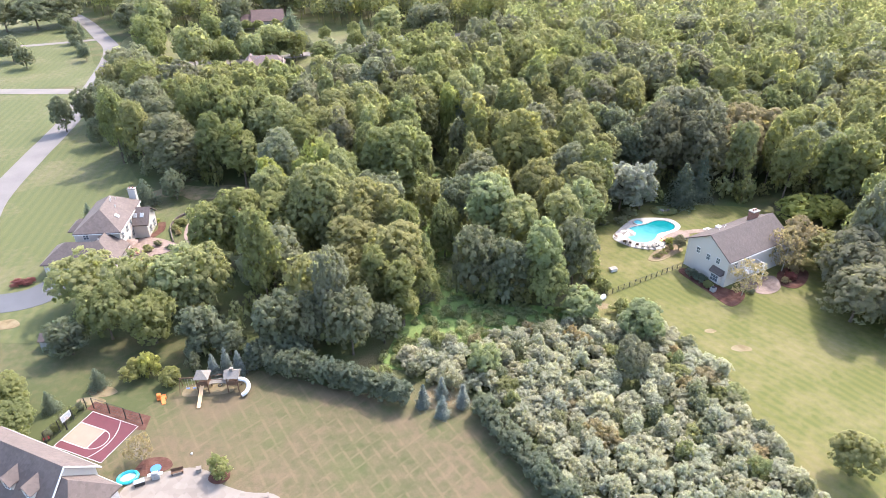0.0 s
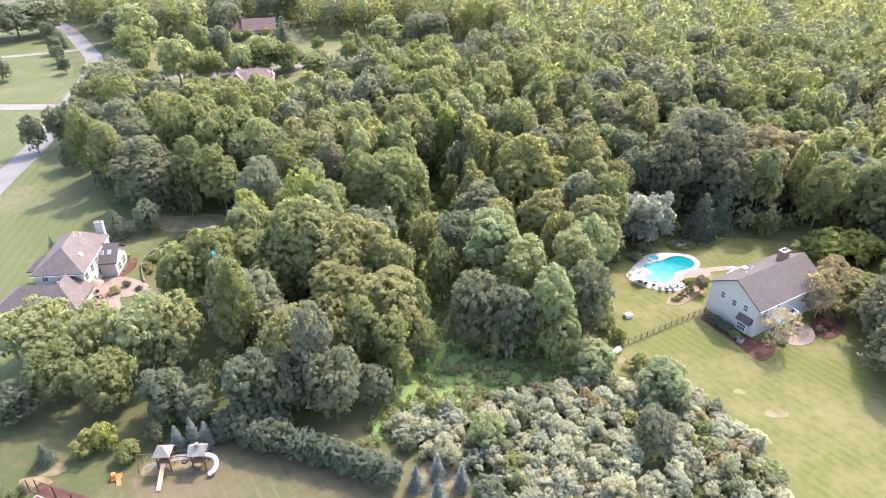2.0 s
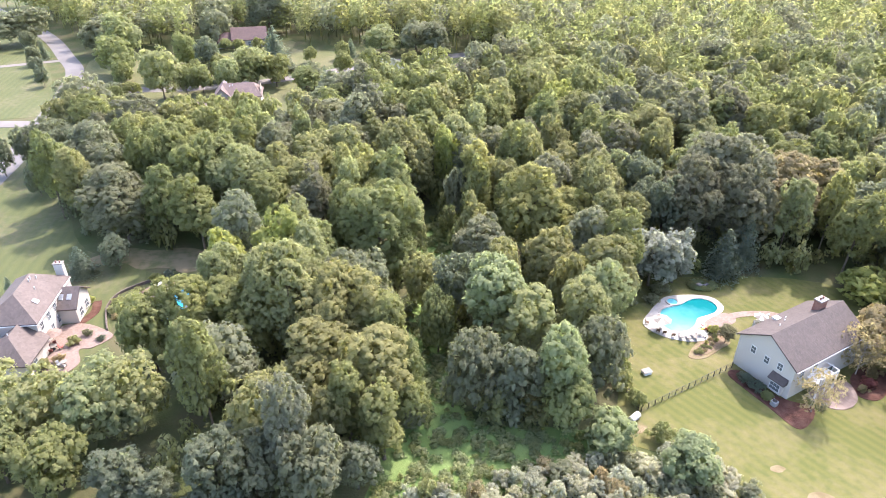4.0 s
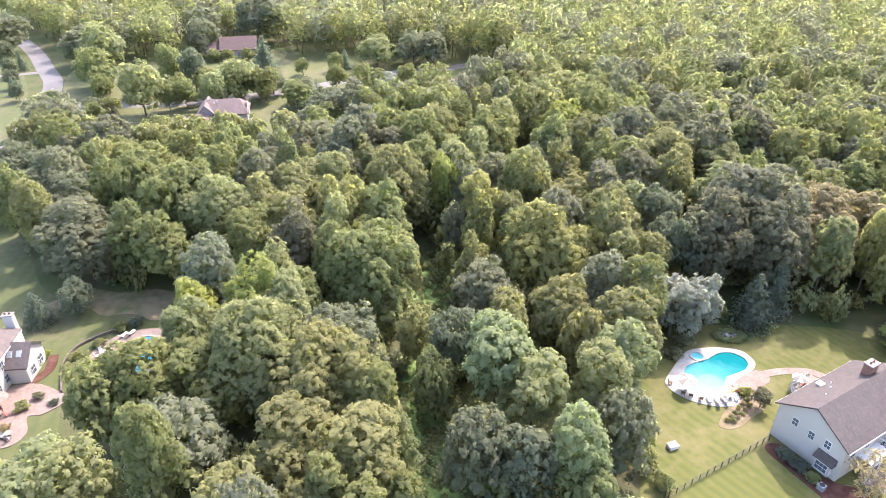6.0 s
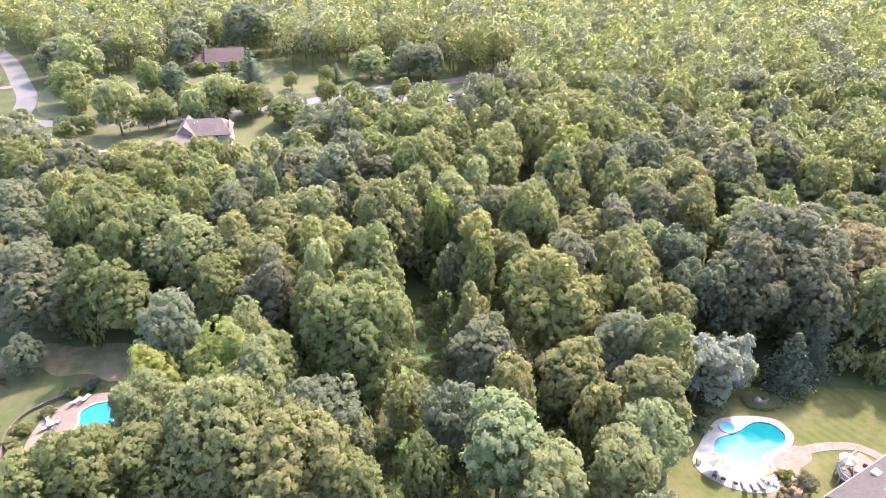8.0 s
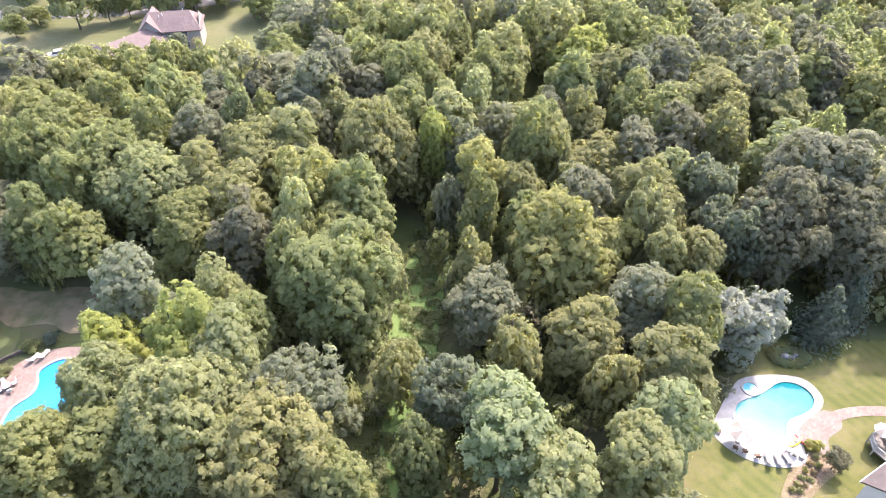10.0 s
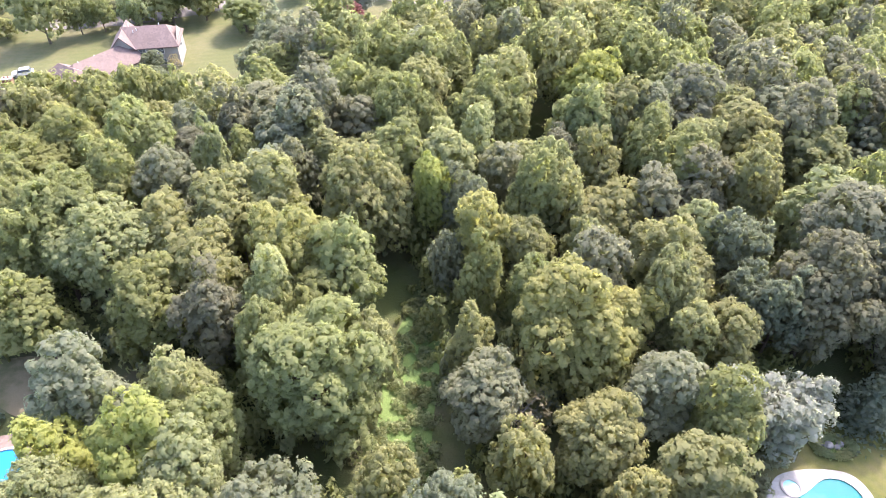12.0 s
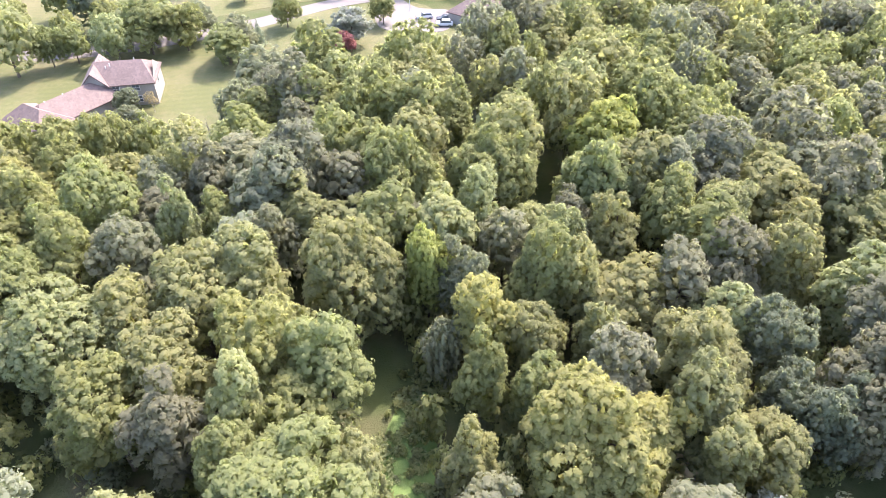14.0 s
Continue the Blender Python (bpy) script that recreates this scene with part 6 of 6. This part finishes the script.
stand("mid", [(-69, 201, 16.5, 5.5), (-61, 202, 17, 5.5), (-53, 204, 17, 5), (-47, 206, 15, 4.4), (-79, 209, 10, 5), (-64, 211, 10.5, 4.8), (-56, 211, 10, 4.4), (-56, 197, 17, 5), (-80, 202, 15.5, 5.5), (-72, 209, 10, 4.4)])
stand("olive", [(-48, 197, 13, 5), (-41, 200, 12, 4.5), (-46, 208, 8, 3.6), (-68, 196, 17.5, 5.5), (-88, 204, 15.5, 5.5), (-97, 206, 16, 6), (-103, 203, 15, 4.8), (-34, 209, 12, 4.5), (-20, 234, 14, 4.8), (-8, 240, 12, 4.6), (4, 244, 12, 5), (13, 250, 12, 5)])
# garden and roadside trees round the far houses
stand("mid", [(-115, 271, 10, 4.5), (-95, 282, 14, 5.1), (-86, 263, 9, 3.6), (-79, 271, 9, 4.5), (-51, 294, 6, 2.9), (-39, 299, 7, 3.3), (-107, 243, 6.2, 3.2), (-113, 264, 9, 3.4), (-101, 266, 11, 5.5), (-87, 254, 10, 3.4), (-82, 256, 10, 3.9), (-77, 263, 9, 3.2)])
stand("mid", [(-66, 261, 13, 6.2), (-58, 263, 12, 5), (-46, 256, 9, 6.1), (-36, 277, 9, 4), (-11, 279, 8, 3.8), (-48, 213, 4.6, 2.3), (-121, 278, 14, 6.9), (-128, 258, 5, 3.3), (-105, 252, 5, 3.5)])
stand("pale", [(-93, 249, 17, 7.0), (-126, 297, 19, 8.0), (-67, 267, 13, 7.8), (-24, 306, 12, 7.7), (-72, 256, 12, 4.6)])
stand("dark", [(-85, 275, 14, 5.3), (-57, 271, 9, 4.9), (-45, 262, 9, 5), (-111, 252, 5, 3.2), (-33, 236, 13, 7.3), (-35, 224, 12, 5), (-61.6, 232.2, 6.0, 2.8), (-59.8, 226.6, 5.2, 2.6), (-44, 213, 5, 3.8), (-140.6, 262.7, 6.5, 2.6), (-150.2, 277, 7, 2.7), (-158, 290, 7.5, 2.8), (-172, 312, 8, 3)])
stand("dark", [(-169, 262, 10, 5.3), (-159, 253, 8, 3.8), (-188, 317, 15, 11), (-199, 311, 15, 10), (-178, 325, 15, 9), (-111.8, 187, 10.5, 3.4), (-107, 192, 12, 3.4), (-98, 191, 15, 5.6), (-97, 176, 7.5, 2.6)])
stand("spruce", [(-67, 302, 13, 5.5), (-36, 302, 8, 2.9), (-41, 266, 7, 1.9), (-24, 261, 9, 4.6), (-159.5, 299.5, 8, 2.6), (-146, 270, 6.5, 2.2)])
stand("grey", [(-96, 321, 15, 7), (-78, 342, 20, 11), (-100, 336, 16, 8), (-138, 306, 15, 8), (-10, 309, 13, 7.3), (-2, 306, 13, 6.4), (-58, 226, 5, 2.5)])
stand("mid", [(-90, 313, 5, 3.2), (-84, 313, 4.4, 3.4), (-77, 314, 4.8, 3.2), (-71, 313, 6, 3)])
stand("blue", [(-18, 267, 9, 5.4)])
stand("birch", [(-57, 233.5, 4.6, 1.7)])
plant("maple_tree", "dense", "red", -19, 259.5, 6.2, 3.2, "small ornamental maple with dark red leaves", "tree")
placed.append((-19, 259.5, 3.2))
for x, y, h, r in ((32, 145.6, 10, 4.4), (-26.3, 167, 15, 3.6), (12.5, 137, 11, 3.4)):
    plant("dead_tree", "dead", "birch", x, y, h, r, "dying tree with bare pale twigs and few leaves", "tree")
snag = thing("dead_tree", pose(-42, 222, 0), "bare forked dead tree stump on the lawn", "tree")
part("trunk", trunk_mesh("snag", 5.5, 0.16, 2.0, 2.6, 3, PALE_BARK, bare=2), None, snag)

# ---- the wood: trees between them, then the far woods ----
WOOD = [(-40, 84), (-36, 104), (-37, 118), (-34, 126), (-36, 140), (-50, 148), (-72, 154), (-84, 160), (-92, 174), (-98, 194), (-92, 198), (-60, 190), (-42, 190), (-36, 205), (-32, 222), (-26, 228), (-6, 232), (10, 236), (22, 256), (28, 282), (30, 300),
        (8, 312), (-20, 318), (-60, 318), (-66, 334), (-100, 334), (-104, 312), (-140, 312), (-168, 338), (-260, 425), (-260, 480), (320, 480), (320, 100), (86, 60), (76, 74), (78, 108), (92, 126), (76, 141), (40, 140), (34, 124), (30, 104), (20, 100), (4, 101), (3, 112), (1.6, 120), (2, 140), (3.5, 158), (-2, 160), (-5, 145), (-5, 120), (-5, 108), (-7, 104), (-10, 88)]
NEAR = [(-100, 80), (100, 80), (104, 196), (-100, 196)]
FILL = ["mid"] * 8 + ["olive"] * 5 + ["yolive"] * 3 + ["pale"] * 3 + ["grey"] + ["oak"] * 2
FILL_FAR = ["mid"] * 9 + ["olive"] * 4 + ["yolive"] + ["pale"] * 2 + ["grey"] * 2 + ["oak"] * 4
far, mid_wood = [], []
STEP = 7.3
for iy in range(52):
    for ix in range(-36, 44):
        x = (ix + 0.5 * (iy % 2)) * STEP + random.uniform(-2.4, 2.4)
        y = 82 + iy * STEP + random.uniform(-2.4, 2.4)
        if abs(x) > 26 + 0.64 * y or y > 408 or not inside(x, y, WOOD):
            continue
        r = random.uniform(3.4, 6.0) + (0.8 if y > 185 else 0)
        if y < 166 and abs(x + 0.5) < r + 1.8:
            continue
        if any((x - a) ** 2 + (y - b) ** 2 < (0.6 * (r + c)) ** 2 for a, b, c in placed):
            continue
        h = random.uniform(18, 23) if y > 185 and x > -22 else random.uniform(15, 21)
        tint = random.choice(FILL if y < 190 else FILL_FAR)
        if inside(x, y, NEAR):
            plant("tree", "woodland", tint, x, y, h, r, "woodland tree with a full summer crown", "tree", "trees of the wood", vary=0.15)
        elif y < 250 and abs(x) < 150:
            mid_wood.append((x, y, h, r, tint))
        else:
            far.append((x, y, h, r, tint))


def joined_woods(name, spots, shapes, label):
    """Many crowns and stems in one mesh, each crown with its own tint."""
    V, F, C, NN, base = [], [], [], [], 0
    for k, (x, y, h, r, tint) in enumerate(spots):
        a = random.uniform(0, 6.28)
        turn = np.array(((math.cos(a), -math.sin(a), 0), (math.sin(a), math.cos(a), 0), (0, 0, 1)))
        t = np.array(TINTS[tint]) * random.uniform(0.88, 1.12)
        for group in shapes:
            v, f, nr, nh, nn = group[k % len(group)]
            NN.append(nn @ turn.T)
            V.append((v * (r / nr, r / nr, h / nh)) @ turn.T + (x, y, 0))
            F.append(f + base)
            C.append(np.tile((*t, 1.0), (len(v), 1)))
            base += len(v)
    me = fast_mesh(name, np.concatenate(V), np.concatenate(F), WOODS, np.concatenate(NN))
    me.color_attributes.new("tint", "FLOAT_COLOR", "POINT").data.foreach_set("color", np.concatenate(C).astype(np.float32).ravel())
    return tagged(new(name, me), label, "woods", kind="stuff")


def crown_data(rad, low, top, boughs, tufts, per, length, **kw):
    (v, f, nn), c, lr = tufted_crown(rad, low, top, boughs, tufts, per, length, **kw)
    cv, cf, cn = core_mesh_data(c, lr, 0.7, 6)
    pole = np.array([(0.3, 0, -0.3), (-0.15, 0.26, -0.3), (-0.15, -0.26, -0.3), (0, 0, low + 3.0)])
    nn = np.concatenate((nn, cn, unit(pole * (1, 1, 0) + (0.01, 0, 0))))
    return np.concatenate((v, cv, pole)), np.concatenate((f, cf + len(v), np.array([(0, 1, 3), (1, 2, 3), (2, 0, 3)]) + len(v) + len(cv))), rad, top, nn


joined_woods("mid_woods", mid_wood, [[crown_data(5.0, 3.6, 18.0, 20, 400, 4, 0.4, fans=3, tuft=0.58, rough=0.3, bough=(0.2, 0.46), tall=1.2) for _ in range(5)]], "deep summer woodland with closely set crowns")
joined_woods("far_woods", [s for s in far if s[1] < 310], [[crown_data(5.0, 3.0, 18.0, 16, 250, 2, 0.5, fans=2, spikes=4, tuft=0.68, rough=0.28, tall=1.2) for _ in range(6)]], "unbroken summer woodland with rounded crowns")
joined_woods("distant_woods", [s for s in far if s[1] >= 310], [[crown_data(5.0, 3.0, 18.0, 12, 150, 0, 0.95, fans=2, spikes=4, tuft=0.78, rough=0.25, tall=1.2) for _ in range(6)]], "unbroken summer woodland reaching to the horizon")

# undergrowth below and between the trees
bush = []
for _ in range(2600):
    x, y = random.uniform(-110, 110), random.uniform(82, 178)
    edge = inside(x, y, WOOD)
    ride = -9 < x < 7 and 104 < y < 165 and not -4.5 < x < 1.5
    if (edge or ride) and len(bush) < 480:
        bush.append((x, y, random.uniform(3.0, 9.0), random.uniform(1.6, 3.2), random.choice(("mid", "mid", "olive", "dark", "pale"))))
joined_woods("undergrowth", bush, [[crown_data(2.0, 0.0, 3.2, 6, 40, 3, 0.4, fans=2, spikes=4, tuft=0.42) for _ in range(5)]], "mixed green undergrowth below the trees")
tufts = []
for _ in range(2200):
    x, y = random.uniform(-13, 26), random.uniform(78, 166)
    if (inside(x, y, [(-12, 80), (-10, 86), (-8, 92), (-7, 104), (-6, 148), (-1, 165), (4, 165), (3, 148), (2.5, 120), (5, 102), (27, 99), (18, 90), (8, 86), (0, 82)])) and not any((x - a) ** 2 + (y - b) ** 2 < 4 for a, b, c in placed):
        tufts.append((x, y, random.uniform(0.3, 1.3), random.uniform(0.5, 1.3), random.choice(("bright", "bright", "mid", "pale"))))
joined_woods("tall_weeds", tufts[:560], [[crown_data(2.0, 0.0, 3.2, 5, 24, 4, 0.6, fans=1, spikes=4, tuft=0.42) for _ in range(4)]], "knee-high weeds and vines in the ride")

# ---- thicket of silvery shrubs and the hedges ----
THICKET = [(-8, 84), (-6, 79.5), (7, 76), (10, 69), (16, 57), (26, 40), (50, 40), (48, 60), (46, 72), (45, 84), (39, 92), (28, 94), (14, 92), (4, 88.5), (-3, 87)]
for iy in range(30):
    for ix in range(34):
        x = -9 + (ix + 0.5 * (iy % 2)) * 2.75 + random.uniform(-0.8, 0.8)
        y = 53 + iy * 2.45 + random.uniform(-0.8, 0.8)
        if not inside(x, y, THICKET):
            continue
        if any((x - a) ** 2 + (y - b) ** 2 < 5 for a, b, c in ((24, 96, 1), (7, 81, 1), (30, 80, 1), (34, 90, 1))):
            continue
        tint = random.choices(("silver", "birch", "grey", "pale"), (12, 1, 2, 1))[0]
        plant("thicket_shrub", "shrub", tint, x, y, random.uniform(1.7, 3.7), random.uniform(1.3, 2.3), "silvery grey-green shrub in an overgrown thicket", "shrub", "shrubs of the thicket", vary=0.12)

for a, b, n, h in (((-31, 83), (-5.5, 74.5), 15, 4.8), ((5.2, 73), (16.5, 55), 11, 4.2), ((-30, 85.5), (-22, 83), 5, 5.0)):
    for k in range(n):
        f = (k + 0.5) / n
        plant("hedge_shrub", "conical", "hedge", a[0] + (b[0] - a[0]) * f + random.uniform(-0.4, 0.4), a[1] + (b[1] - a[1]) * f + random.uniform(-0.4, 0.4), h * random.uniform(0.88, 1.12), 1.9, "blue-green evergreen shrub in a clipped hedge row", "shrub", "hedge row", vary=0.12)
for x, y, h in ((-3, 74, 4.4), (-0.2, 75.6, 4.6), (-0.1, 72.0, 4.2), (3, 74, 4.6), (-36.5, 80.4, 5.0), (-34.8, 81.6, 5.2), (-32.7, 81.2, 5.0), (-31.2, 82.9, 5.2)):
    plant("blue_spruce", "blue_spruce", "bluespruce", x, y, h, 1.2, "young powder-blue spruce on the lawn edge", "tree", "young blue spruces", vary=0.08)
